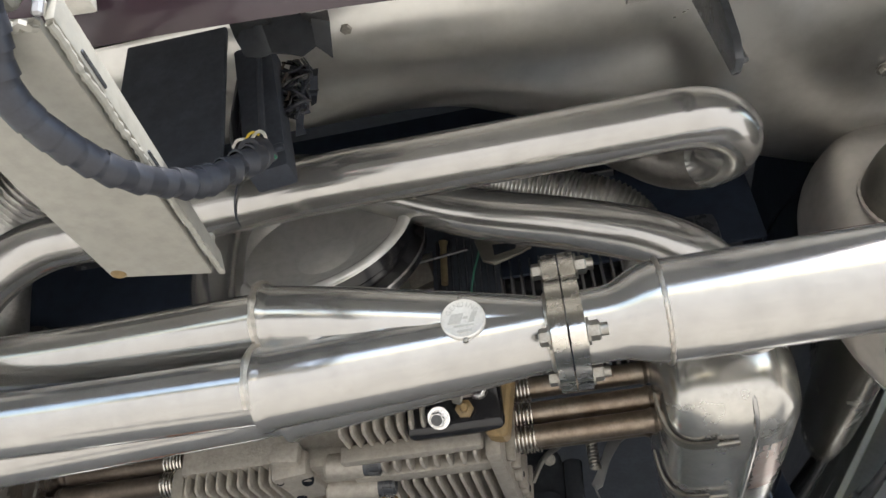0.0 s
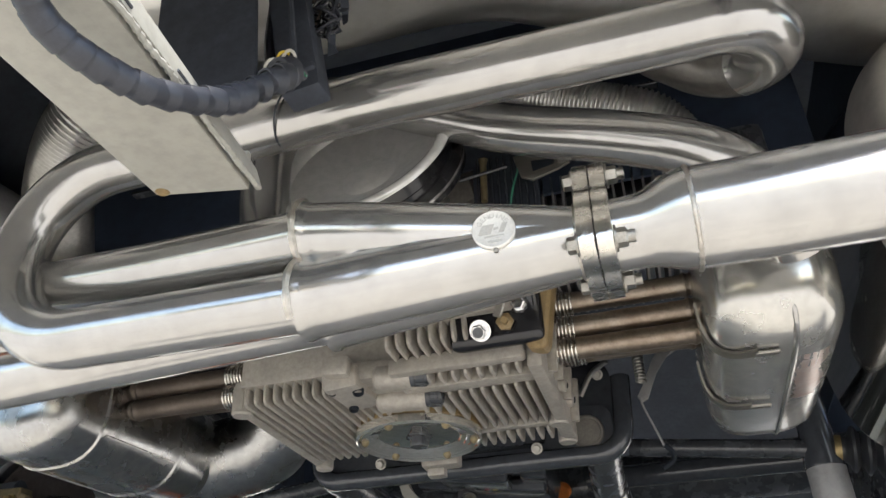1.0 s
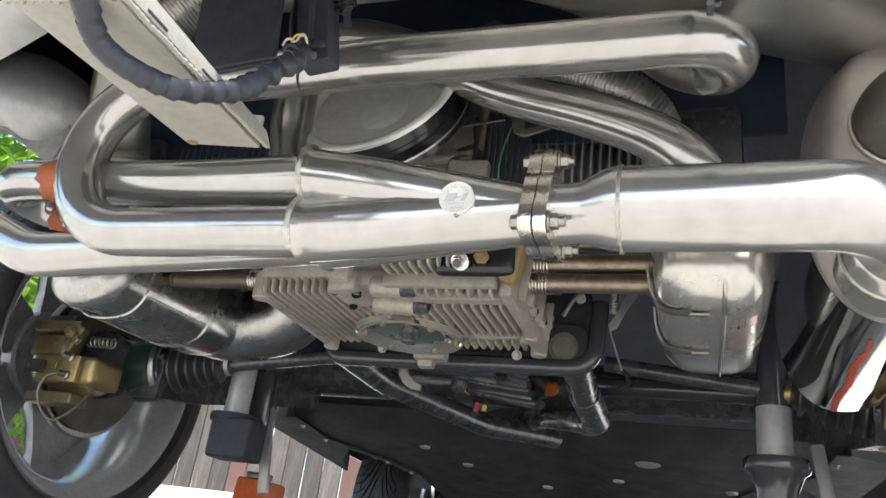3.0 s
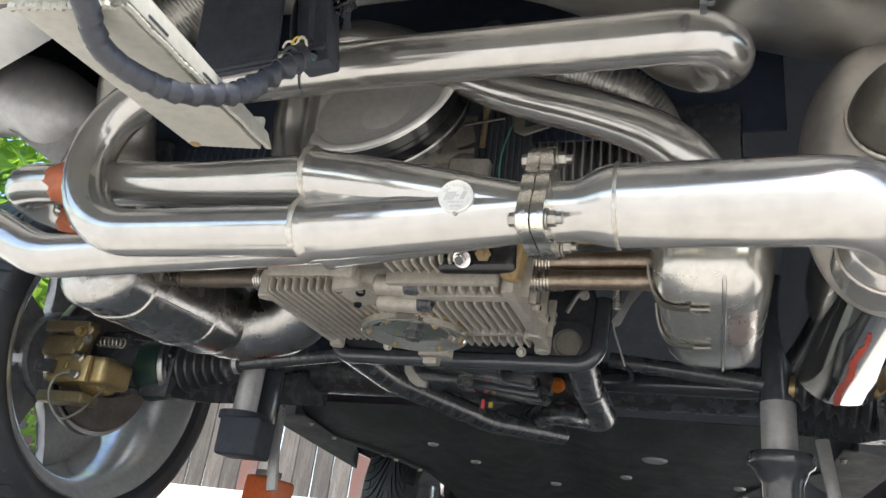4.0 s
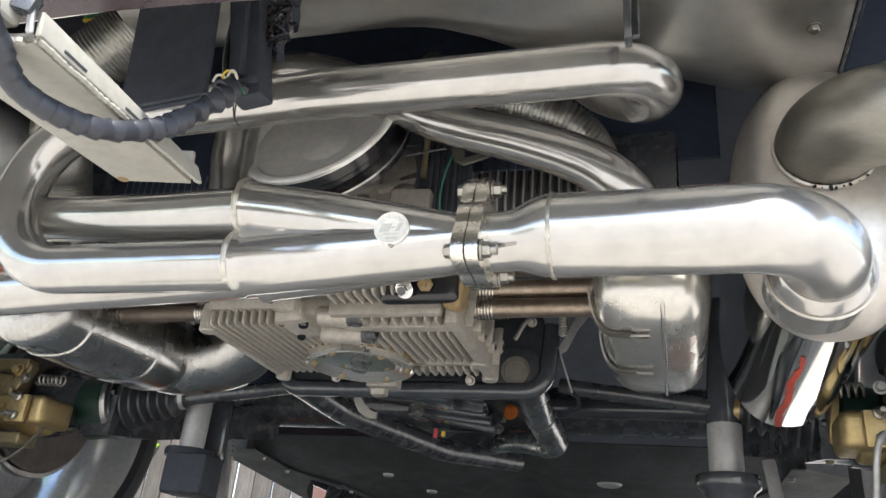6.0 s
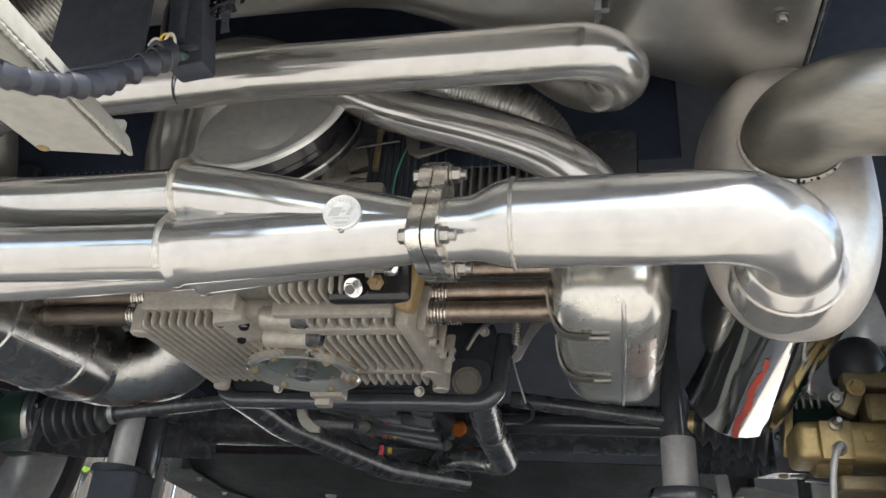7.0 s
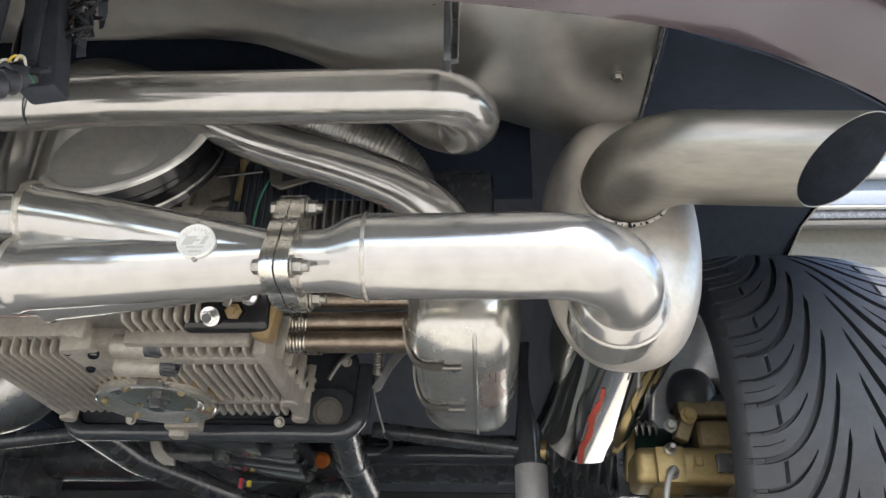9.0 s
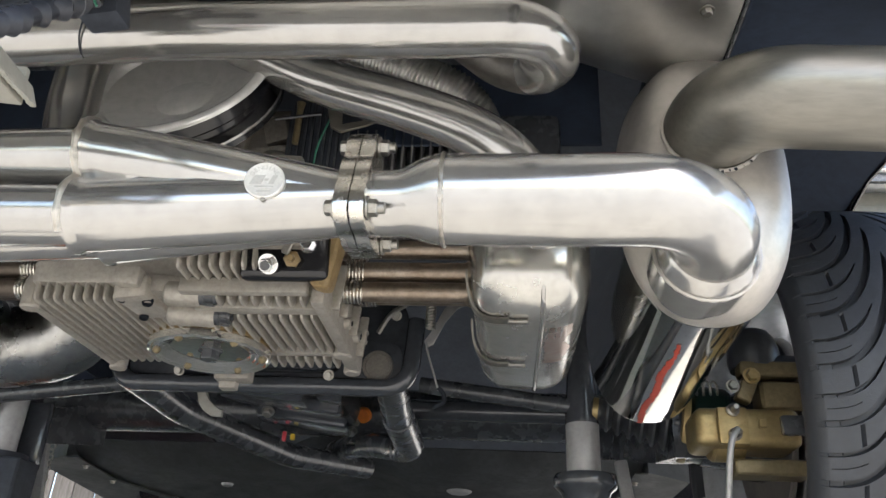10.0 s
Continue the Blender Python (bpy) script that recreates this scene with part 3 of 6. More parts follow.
# emblem on the collector
bn = V(0.08, -0.99, -0.02).normalized()
bc = V(0.1742, 0.4992, 0.3714)
emblem = part("emblem", turned([(0, -0.004), (0.0132, -0.004), (0.0138, 0.0004), (0.0138, 0.0010), (0.0130, 0.0018), (0.0122, 0.0014), (0, 0.0014)], axis_to(bc, bn), 48), emblem_metal, header, "round bright metal emblem")
eup = (V(0, 0, 1) - bn * bn.z + V(-0.05, 0, 0)).normalized()
em = Matrix.Translation(bc) @ Matrix((eup.cross(bn), eup, bn)).transposed().to_4x4() @ Matrix.Diagonal((1.13, 1.13, 0.78, 1))
for px, py, w, h, sh in ((-0.0040, 0.0, 0.0068, 0.0060, 0.45), (0.0014, 0.0, 0.0026, 0.0014, 0.45), (0.0054, 0.0, 0.0030, 0.0060, 0.45), (0.0, -0.0048, 0.011, 0.0010, 0.0), (0.0, -0.0080, 0.008, 0.0014, 0.0)):
    part("logo_bar", plate([(px - w / 2 - sh * h / 2, py - h / 2), (px + w / 2 - sh * h / 2, py - h / 2), (px + w / 2 + sh * h / 2, py + h / 2), (px - w / 2 + sh * h / 2, py + h / 2)], 0.0005, em @ pose(0, 0, 0.0018)), logo_mat, emblem)
for k, ch in enumerate("GENUINE"):
    a = radians(150 - 20 * k)
    cu = bpy.data.curves.new("letter", "FONT")
    cu.body, cu.size, cu.extrude, cu.align_x, cu.align_y = ch, 0.0042, 0.0002, "CENTER", "CENTER"
    tmp = new("letter", cu)
    me = bpy.data.meshes.new_from_object(tmp)
    bpy.data.objects.remove(tmp)
    me.materials.clear()
    me.materials.append(logo_mat)
    lt = new("letter", me)
    lt.parent = emblem
    lt.matrix_local = em @ Matrix.Translation((0.0084 * math.cos(a), 0.0084 * math.sin(a), 0.0020)) @ pose(0, 0, 0, 0, 0, math.degrees(a) - 90)
for s in (-1, 1):
    part("rivet", turned([(0.0015, 0), (0.0014, 0.0012), (0.0008, 0.0018), (0, 0.002)], em @ pose(0, s * 0.0129, 0), 12), zinc, emblem)


LOBES = ((100, 0.0430), (214, 0.0375), (338, 0.0375))


def flange_outline(r_big, r_lobe):
    """A three-lobed flange outline."""
    out = []
    for j in range(96):
        a = 2 * math.pi * j / 96
        r = r_big
        for deg, dist in LOBES:
            d = a - radians(deg)
            bb = dist * math.cos(d)
            q = bb * bb - dist * dist + r_lobe * r_lobe
            if q > 0 and bb > 0:
                r = max(r, bb + math.sqrt(q))
        out.append(r)
    sm = [sum(out[(j + i) % 96] for i in range(-4, 5)) / 9 for j in range(96)]
    return [(r * math.cos(2 * math.pi * j / 96), r * math.sin(2 * math.pi * j / 96)) for j, r in enumerate(sm)]


FO = flange_outline(0.034, 0.0135)
FM = Matrix.Translation((0, EY, EZ)) @ Matrix(((0, 0, 1, 0), (1, 0, 0, 0), (0, 1, 0, 0), (0, 0, 0, 1)))
collector_flange = part("collector_flange", plate(FO, 0.0098, Matrix.Translation((0.2255, 0, 0)) @ FM, 0.001), flange_mat, header, "thick plain steel flange")

# ---- outlet pipe ----
outlet = thing("outlet_pipe", "polished stainless outlet pipe with a bend and bolted flange", "exhaust pipe")
part("flange", plate(FO, 0.0098, Matrix.Translation((0.2362, 0, 0)) @ FM, 0.001), flange_mat, outlet, "thick plain steel flange")
R2 = 0.0325
EZ2 = 0.3745
path = [V(0.2455, EY, EZ), V(0.262, EY, EZ + 0.0005), V(0.268, EY, EZ + 0.001), V(0.282, EY, EZ2 - 0.001), V(0.291, EY, EZ2), V(0.296, EY, EZ2)]
part("reducer", tube(path, [0.0238, 0.0238, 0.0248, 0.0305, 0.0325, R2], 40), steel, outlet)
part("bend", tube([(0.296, EY, EZ2), (0.492, EY, EZ2), (0.492, 0.66, EZ2 - 0.004)], R2, 44, [0, 0.062, 0], 24), steel, outlet)
part("weld", bead(circle_points((0.2945, EY, EZ2), (1, 0, 0), R2, 130), 0.0017, 8), weld, outlet, "fine silver weld seam")
top_line = [V(0.379 + 0.004 * k, EY, EZ2) for k in range(17)]
part("scorch_mark", smear(top_line, 1.0, 14.5, R2 - 0.0005, 15, (-1.75, -0.98)), scorch, outlet, "dried maroon paint smear")
for deg, dist in LOBES:
    a = radians(deg)
    p = V(0, EY + dist * math.cos(a), EZ + dist * math.sin(a))
    hex_bolt("flange_bolt", V(0.2250, p.y, p.z), (-1, 0, 0), 0.0095, outlet)
    nut = hex_bolt("flange_nut", V(0.2465, p.y, p.z), (1, 0, 0), 0.0105, outlet)
    part("thread", tube([(0.2465, p.y, p.z), (0.2585, p.y, p.z)], 0.0040, 14), zinc, nut)

# ---- muffler with tail pipe ----
muffler = thing("muffler", "polished oval stainless muffler with a domed end cap", "muffler")
MX, MZ, MA, MB = 0.508, 0.462, 0.070, 0.122


def oval(y, k=1.0, power=2.0, n=160):
    """A ring of the muffler's cross-section; a higher power squares it."""
    ring = []
    for j in range(n):
        c, s = math.cos(2 * math.pi * j / n), math.sin(2 * math.pi * j / n)
        ring.append(V(MX + MA * k * math.copysign(abs(c) ** (2 / power), c), y, MZ + (MB - MA + MA * k) * math.copysign(abs(s) ** (2 / power), s)))
    return ring


part("can", loft(bmesh.new(), [oval(y, k, 2.35) for y, k in ((0.672, 0.99), (0.676, 1.01), (0.682, 1.01), (0.686, 1.0), (0.995, 1.0), (1.0, 0.99), (1.002, 0.95), (1.003, 0.3))]), muffler_chrome, muffler)
cap_rings = [oval(0.680, 1.0, 2.35), oval(0.675, 1.035, 2.35), oval(0.665, 1.035, 2.35), oval(0.652, 1.01, 2.35), oval(0.638, 0.965, 2.3), oval(0.625, 0.90, 2.3), oval(0.616, 0.82, 2.25), oval(0.610, 0.70, 2.2), oval(0.607, 0.55, 2.1), oval(0.6055, 0.38), oval(0.605, 0.2), oval(0.605, 0.05)]
part("end_cap", loft(bmesh.new(), cap_rings), cap_steel, muffler, "satin domed oval end cap")
part("inlet_collar", turned([(R2, -0.021), (R2 + 0.0006, -0.0205), (R2 + 0.0022, -0.017), (R2 + 0.0046, -0.012), (R2 + 0.0066, -0.007), (R2 + 0.0074, -0.002), (R2 + 0.0074, 0.030), (R2, 0.030)], axis_to((0.492, 0.612, EZ2 - 0.002), (0, 1, 0.0)), 56), steel, muffler, "flared polished inlet collar")
part("weld", bead(circle_points((0.492, 0.6060, EZ2 - 0.002), (0, -1, 0), R2 + 0.0076, 130), 0.0015, 9), cap_steel, muffler, "fine weld seam")
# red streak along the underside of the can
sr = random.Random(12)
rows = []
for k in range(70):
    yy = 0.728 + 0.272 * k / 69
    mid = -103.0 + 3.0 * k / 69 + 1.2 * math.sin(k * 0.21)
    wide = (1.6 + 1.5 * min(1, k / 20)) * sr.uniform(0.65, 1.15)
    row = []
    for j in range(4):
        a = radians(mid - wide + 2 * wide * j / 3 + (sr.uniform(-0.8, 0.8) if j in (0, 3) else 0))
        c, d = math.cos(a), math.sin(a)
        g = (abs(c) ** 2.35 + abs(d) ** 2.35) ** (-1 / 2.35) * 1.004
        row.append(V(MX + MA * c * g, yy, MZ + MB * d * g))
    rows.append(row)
part("paint_streak", strip(bmesh.new(), rows), streak_red, muffler, "rough red streak on the can")
TR = 0.0392
TAIL = [(0.507, 0.64, 0.487), (0.507, 0.556, 0.483), (0.800, 0.546, 0.464)]
tail = tube(TAIL, TR, 48, [0, 0.052, 0], 20, cap=False)
cutn = V(0.56, -0.35, -0.72).normalized()
bmesh.ops.bisect_plane(tail, geom=tail.verts[:] + tail.edges[:] + tail.faces[:], plane_co=(0.672, 0.549, 0.470), plane_no=cutn, clear_outer=True)
tail_ob = part("tail_pipe", thicken(tail, 0.0010), steel_satin, muffler, "brushed slash-cut tail pipe")
lining = tube(TAIL, TR - 0.0012, 40, [0, 0.052, 0], 16, cap=False)
bmesh.ops.bisect_plane(lining, geom=lining.verts[:] + lining.edges[:] + lining.faces[:], plane_co=(0.6715, 0.549, 0.470), plane_no=cutn, clear_outer=True)
part("soot_lining", lining, soot, tail_ob, "black sooty inside of the pipe")
part("weld", bead(circle_points((0.507, 0.604, 0.484), (0, -1, 0.05), TR + 0.0010, 160), 0.0019, 11), cap_steel, muffler, "rough weld seam")
pr = random.Random(44)
for k in range(11):
    a = radians(pr.uniform(248, 312))
    p = V(0.507 + (TR + 0.0024) * math.cos(a), 0.6015 + pr.uniform(-0.002, 0.001), 0.484 + (TR + 0.0024) * math.sin(a))
    rr = pr.uniform(0.0005, 0.0016)
    part("weld_pit", turned([(0, -rr), (rr * 0.8, -rr * 0.6), (rr * 1.2, 0), (rr * 0.7, rr * 0.5), (0, rr * 0.6)], axis_to(p, (pr.uniform(-1, 1), -1, pr.uniform(-1, 1))), 8), soot, muffler, "sooty pit in the weld")

# ---- engine ----
engine = thing("engine", "air-cooled flat engine with a finned cast alloy sump", "engine")
ZB = 0.387
bm = bmesh.new()
box(bm, (0.292, 0.225, 0.20), pose(0, 0.862, 0.505), 0.006)
box(bm, (0.13, 0.06, 0.16), pose(0.09, 0.725, 0.500), 0.008)
box(bm, (0.17, 0.03, 0.13), pose(-0.06, 0.760, 0.520), 0.012)
case = part("crankcase", bm, alu_cast, engine, "sand-cast grey alloy crankcase")
# side rails and corner feet
part("rail", block((0.012, 0.215, 0.030), pose(-0.150, 0.865, 0.402), 0.003), alu_cast, case)
part("rail", block((0.014, 0.225, 0.060), pose(0.154, 0.860, 0.415), 0.003), alu_cast, case)
for fx, fy in ((-0.147, 0.966), (0.150, 0.968), (0.150, 0.905), (-0.150, 0.768)):
    part("foot", turned([(0, 0), (0.009, 0), (0.0105, 0.002), (0.011, 0.03), (0, 0.03)], pose(fx, fy, ZB - 0.004), 20), alu_cast, case)


def fin(length):
    bm = bmesh.new()
    pts = []
    prof = [(-0.0033, 0.020), (-0.0026, 0.004), (-0.0016, 0.0006), (0, 0), (0.0016, 0.0006), (0.0026, 0.004), (0.0033, 0.020)]
    rings = []
    for yy, k in ((0.0, 0.3), (0.002, 0.75), (0.006, 1.0), (length - 0.006, 1.0), (length - 0.002, 0.75), (length, 0.3)):
        rings.append([V(a * k, yy, 0.020 - (0.020 - b) * (0.6 + 0.4 * k)) for a, b in prof])
    return loft(bm, rings)


fin_cache = {}


def add_fin(xx, y0, y1, z=ZB):
    key = round(y1 - y0, 3)
    if key not in fin_cache:
        ob = part("fin", fin(y1 - y0), alu_cast, case)
        fin_cache[key] = ob.data
    else:
        ob = new("fin", fin_cache[key])
        ob.parent = case
    ob.location = (xx, y0, z)


for k in range(13):
    xx = -0.139 + 0.0105 * k
    y1 = 0.953 if k < 6 else 0.953 - 0.009 * (k - 5) ** 1.25
    add_fin(xx, 0.752, round(y1, 3))
for k in range(9):
    add_fin(0.040 + 0.0122 * k, 0.746, 0.770)
for k in range(11):
    xx = 0.026 + 0.0112 * k
    add_fin(xx, round(0.794 + (0.018 if k < 3 else 0), 3), 0.907)
for k in range(9):
    add_fin(0.056 + 0.0112 * k, 0.926, 0.964)
for k in range(8):
    add_fin(0.028 + 0.0105 * k, 0.700, 0.745, 0.401)
for yy, w in ((0.737, 0.012), (0.782, 0.018), (0.916, 0.012)):
    part("band", block((0.128, w, 0.016), pose(0.083, yy, ZB + 0.010), 0.003), alu_cast, case)
# ribs, lugs and bores on the flank
for yy, hh in ((0.785, 0.050), (0.822, 0.036), (0.880, 0.036), (0.930, 0.050)):
    part("flank_rib", block((0.010, 0.006, hh), pose(0.166, yy, 0.418, 0, 4, 0), 0.002), alu_cast, case)
for yy, zz, rr in ((0.800, 0.425, 0.008), (0.850, 0.405, 0.006), (0.905, 0.410, 0.007), (0.950, 0.425, 0.008)):
    part("flank_lug", turned([(0, 0), (rr * 1.2, 0), (rr * 1.1, 0.008), (rr * 0.8, 0.009), (0, 0.009)], axis_to((0.160, yy, zz), (1, 0, -0.15)), 18), alu_cast, case)
    part("bore", turned([(0, 0.0092), (rr * 0.5, 0.0092), (rr * 0.5, 0.0098), (0, 0.0098)], axis_to((0.160, yy, zz), (1, 0, -0.15)), 14), soot, case)
# cast bosses in the middle: a drilled pad and two short barrels with black plugs
pad = part("boss", block((0.034, 0.066, 0.024), pose(-0.028, 0.764, 0.396, 3, -4, -3), 0.004, 2), alu_cast, case)
part("boss", block((0.060, 0.070, 0.020), pose(0.006, 0.776, 0.402, 0, 0, 6), 0.006, 2), alu_cast, case)
part("boss", block((0.026, 0.022, 0.020), pose(-0.030, 0.728, 0.402, 6, 3, 8), 0.005, 2), alu_cast, case)
for c, d, rr in (((-0.016, 0.748, 0.3828), (0.25, -0.3, -1), 0.0042), ((-0.036, 0.786, 0.3818), (0.1, -0.3, -1), 0.0036), ((-0.040, 0.742, 0.3826), (0.0, -0.3, -1), 0.0026)):
    part("boss_hole", turned([(0, -0.002), (rr * 0.9, -0.002), (rr, 0.0006), (rr * 1.25, 0.0006), (rr * 1.35, -0.001), (rr * 1.35, -0.004), (0, -0.004)], axis_to(c, d), 18), soot, case, "drilled hole")
for x0, yy, zz, rr in ((0.000, 0.750, 0.396, 0.0125), (-0.012, 0.792, 0.391, 0.0130)):
    ln = 0.036 if yy < 0.77 else 0.050
    part("barrel", turned([(0, 0), (rr * 0.8, 0), (rr, 0.003), (rr, ln * 0.45), (rr * 0.93, ln * 0.5), (rr * 0.93, ln * 0.9), (rr * 0.8, ln), (0, ln)], axis_to((x0, yy, zz), (1, 0.05, -0.06)), 24), alu_cast, case)
    pm2 = axis_to((x0 + ln, yy + 0.002, zz - 0.002), (1, 0.05, -0.06))
    bm = lathe(bmesh.new(), [(0, 0), (0.0105, 0), (0.0105, 0.004), (0.0092, 0.0055), (0.0092, 0.014), (0.0075, 0.016), (0.004, 0.016), (0.004, 0.013), (0, 0.013)], pm2, 12)
    plug = part("black_plug", bm, black_paint, engine, "black ribbed plug")
    for k in range(10):
        a = 2 * math.pi * k / 10
        part("rib", block((0.0016, 0.0016, 0.010), pm2 @ pose(0.0098 * math.cos(a), 0.0098 * math.sin(a), 0.0095, 0, 0, 36 * k), 0.0004, 1), black_paint, plug)
part("lug", block((0.046, 0.024, 0.020), pose(-0.008, 0.998, 0.390), 0.004), alu_cast, case)
part("lug", block((0.022, 0.018, 0.026), pose(-0.016, 1.006, 0.384), 0.004), alu_cast, case)
# round sump plate
SP = (-0.003, 0.895, 0)
part("gasket", turned([(0, 0), (0.0690, 0), (0.0698, 0.002), (0.0700, 0.012), (0, 0.012)], pose(SP[0], SP[1], ZB + 0.002), 56), gasket, case, "golden sealant ring")
sump = part("sump_plate", turned([(0.0440, 0.0046), (0.0447, 0.0043), (0.0460, 0.0026), (0.0468, 0.0022), (0.0505, 0.0021), (0.0511, 0.0018), (0.0522, 0.0006), (0.0530, 0.0003), (0.0560, 0.0003), (0.0566, 0.0), (0.0574, -0.0008), (0.0582, -0.0010), (0.0640, -0.0010), (0.0655, -0.0024), (0.0672, -0.0030), (0.0692, -0.0018), (0.0695, 0.006), (0.066, 0.010), (0.0440, 0.010), (0.0440, 0.0046)], pose(SP[0], SP[1], ZB - 0.006), 96), sump_chrome, engine, "chrome round sump plate with pressed steps")
# same chrome plate; its dark reflection is put into the centre's colour
part("centre_plate", turned([(0, 0.0038), (0.0390, 0.0042), (0.0441, 0.0046), (0.0441, 0.0095), (0, 0.0095)], pose(SP[0], SP[1], ZB - 0.006), 64), sump_dark_reflection, sump, "chrome centre toned darker for its dark reflection")
for k in range(6):
    a = radians(15 + 60 * k)
    part("dome_nut", turned([(0, -0.0062), (0.0022, -0.006), (0.0040, -0.004), (0.0048, -0.002), (0.0048, 0), (0, 0)], pose(SP[0] + 0.0595 * math.cos(a), SP[1] + 0.0590 * math.sin(a), ZB - 0.0052), 12), bronze_dark, sump)
part("drain_bolt", turned([(0, -0.010), (0.010, -0.010), (0.0112, -0.008), (0.0112, 0), (0.015, 0), (0.015, 0.002), (0, 0.002)], pose(SP[0], SP[1], ZB - 0.0035), 6), black_paint, sump, "dark drain bolt")
# oil pump cover
cover = part("pump_cover", block((0.086, 0.022, 0.060), pose(0.128, 0.712, 0.424, 18, 0, 0), 0.010, 4), deep_black, engine, "black pump cover with a chrome nut")
hex_bolt("nut", (0.117, 0.699, 0.404), (-0.1, -0.8, -0.6), 0.0125, cover, chrome)
part("bore", turned([(0, 0.0), (0.0048, 0.0), (0.0048, 0.0006), (0, 0.0006)], axis_to(V(0.117, 0.699, 0.404) + V(-0.1, -0.8, -0.6).normalized() * 0.0092, (-0.1, -0.8, -0.6)), 16), black_paint, cover)
hex_bolt("nut", (0.152, 0.700, 0.425), (0, -0.9, -0.3), 0.011, cover, chrome)
sender = part("sender", turned([(0, 0), (0.008, 0), (0.008, 0.006), (0.004, 0.008), (0.0035, 0.016), (0, 0.016)], axis_to((0.139, 0.700, 0.409), (0.1, -0.9, -0.3)), 6), gasket, engine, "brass sender")
part("terminal", block((0.008, 0.004, 0.014), pose(0.137, 0.686, 0.415, 20, 25, 0), 0.001, 1), zinc, sender)
part("lead", tube(smooth_path([(0.138, 0.686, 0.421), (0.139, 0.684, 0.432), (0.143, 0.690, 0.445)], 4), 0.0018, 8), red_wire, sender, "red wire")
part("sealant", block((0.020, 0.03, 0.070), pose(0.168, 0.725, 0.425, 10, 12, 0), 0.008, 3), gasket, engine, "dried golden sealant")

# pushrod tubes with pleated ends, cylinders and heads on both sides
for s in (-1, 1):
    for yy, zz in ((0.80, 0.470), (0.80, 0.443), (0.80, 0.420), (0.88, 0.45)):
        a, b = 0.160 * s, 0.318 * s
        n = 40
        pts, rad = [], []
        for k in range(n + 1):
            t = k / n
            pts.append(V(a + (b - a) * t, yy, zz))
            pleat = 0.0018 * (k % 2) if (t < 0.17 or t > 0.86) else 0
            rad.append(0.0108 + pleat)
        bm = bmesh.new()
        sweep(bm, pts, rad, 20)
        # the left tubes take a darker brown than the right ones
        tube_ob = part("pushrod_tube", bm, tube_bronze if s > 0 else brown_dark, engine, "heat-browned steel pushrod tube")
        rib = [(0.0105, 0.0)]
        for k in range(6):
            h = 0.0036 * k
            rib += [(0.0106, h + 0.0004), (0.0132, h + 0.0012), (0.0134, h + 0.0020), (0.0132, h + 0.0028), (0.0106, h + 0.0034)]
        part("bellows", turned(rib + [(0.0, 0.022)], axis_to((0.168 * s, yy, zz), (s, 0, 0)), 24), flange_mat, tube_ob, "pleated steel end of the tube")
    barrel = part("cylinder", turned([(0, 0), (0.046, 0), (0.046, 0.16), (0, 0.16)], axis_to((0.155 * s, 0.80, 0.555), (s, 0, 0)), 32), black_paint, engine, "dark cylinder barrel")
    first = None
    for k in range(21):
        if first is None:
            first = part("cooling_fin", plate(rounded(0.150, 0.150, 0.05), 0.0022, pose(0, 0, 0, 90, 0, 90)), dull_steel, barrel, smooth=False)
            ob = first
        else:
            ob = new("cooling_fin", first.data)
            ob.parent = barrel
        ob.location = (s * (0.100 + 0.0098 * k), 0.81, 0.555)
    part("cylinder_head", block((0.075, 0.30, 0.11), pose(0.355 * s, 0.87, 0.535), 0.01), black_paint, engine)

# chrome pulley dish and the dark ring behind it
pm = axis_to((0.033, 0.641, 0.546), V(-0.10, -1.0, 0.35)) @ Matrix.Diagonal((0.99, 0.99, 0.95, 1))
pulley = part("crank_pulley", turned([(0, 0.0075), (0.015, 0.0072), (0.030, 0.0056), (0.042, 0.0030), (0.050, 0.0022), (0.055, 0.0036), (0.059, 0.0068), (0.0615, 0.0105), (0.0640, 0.0120), (0.0680, 0.0128), (0.0710, 0.0160), (0.0735, 0.0215), (0.0765, 0.0270), (0.0805, 0.0312), (0.0850, 0.0328), (0.0885, 0.0322), (0.0905, 0.0300), (0.0905, 0.0275), (0.0880, 0.0265), (0.0, -0.004)], pm, 96), dish_steel, engine, "polished steel dished crank pulley", 60)
belt_ring = part("belt_ring", turned([(0.0835, 0.0262), (0.0875, 0.0262), (0.0880, 0.0150), (0.0850, 0.0120), (0.0850, 0.0060), (0.0895, 0.0030), (0.0925, 0.0005), (0.0930, -0.0080), (0.060, -0.0100), (0.060, -0.0050), (0.0835, 0.0262)], pm, 96), deep_black, engine, "gloss black grooved belt ring")
part("edge", turned([(0.0928, -0.0015), (0.0936, -0.0015), (0.0938, 0.0), (0.0934, 0.0012), (0.0926, 0.0010)], pm, 96), steel, belt_ring, "thin bright edge line")
part("rear_tin", block((0.81, 0.004, 0.25), pose(0.03, 0.737, 0.685), 0.001, 1), well_mat, engine, "black engine tin")
part("cast_lump", block((0.05, 0.05, 0.045), pose(0.115, 0.735, 0.545, 20, 15, 30), 0.012, 3), bush_steel, engine, "small grey cast fuel pump body")
part("cast_lump", turned([(0, 0), (0.018, 0), (0.022, 0.006), (0.022, 0.02), (0.014, 0.028), (0, 0.03)], axis_to((0.105, 0.715, 0.515), (0.3, -0.8, -0.3)), 20), bush_steel, engine)
fr = random.Random(31)
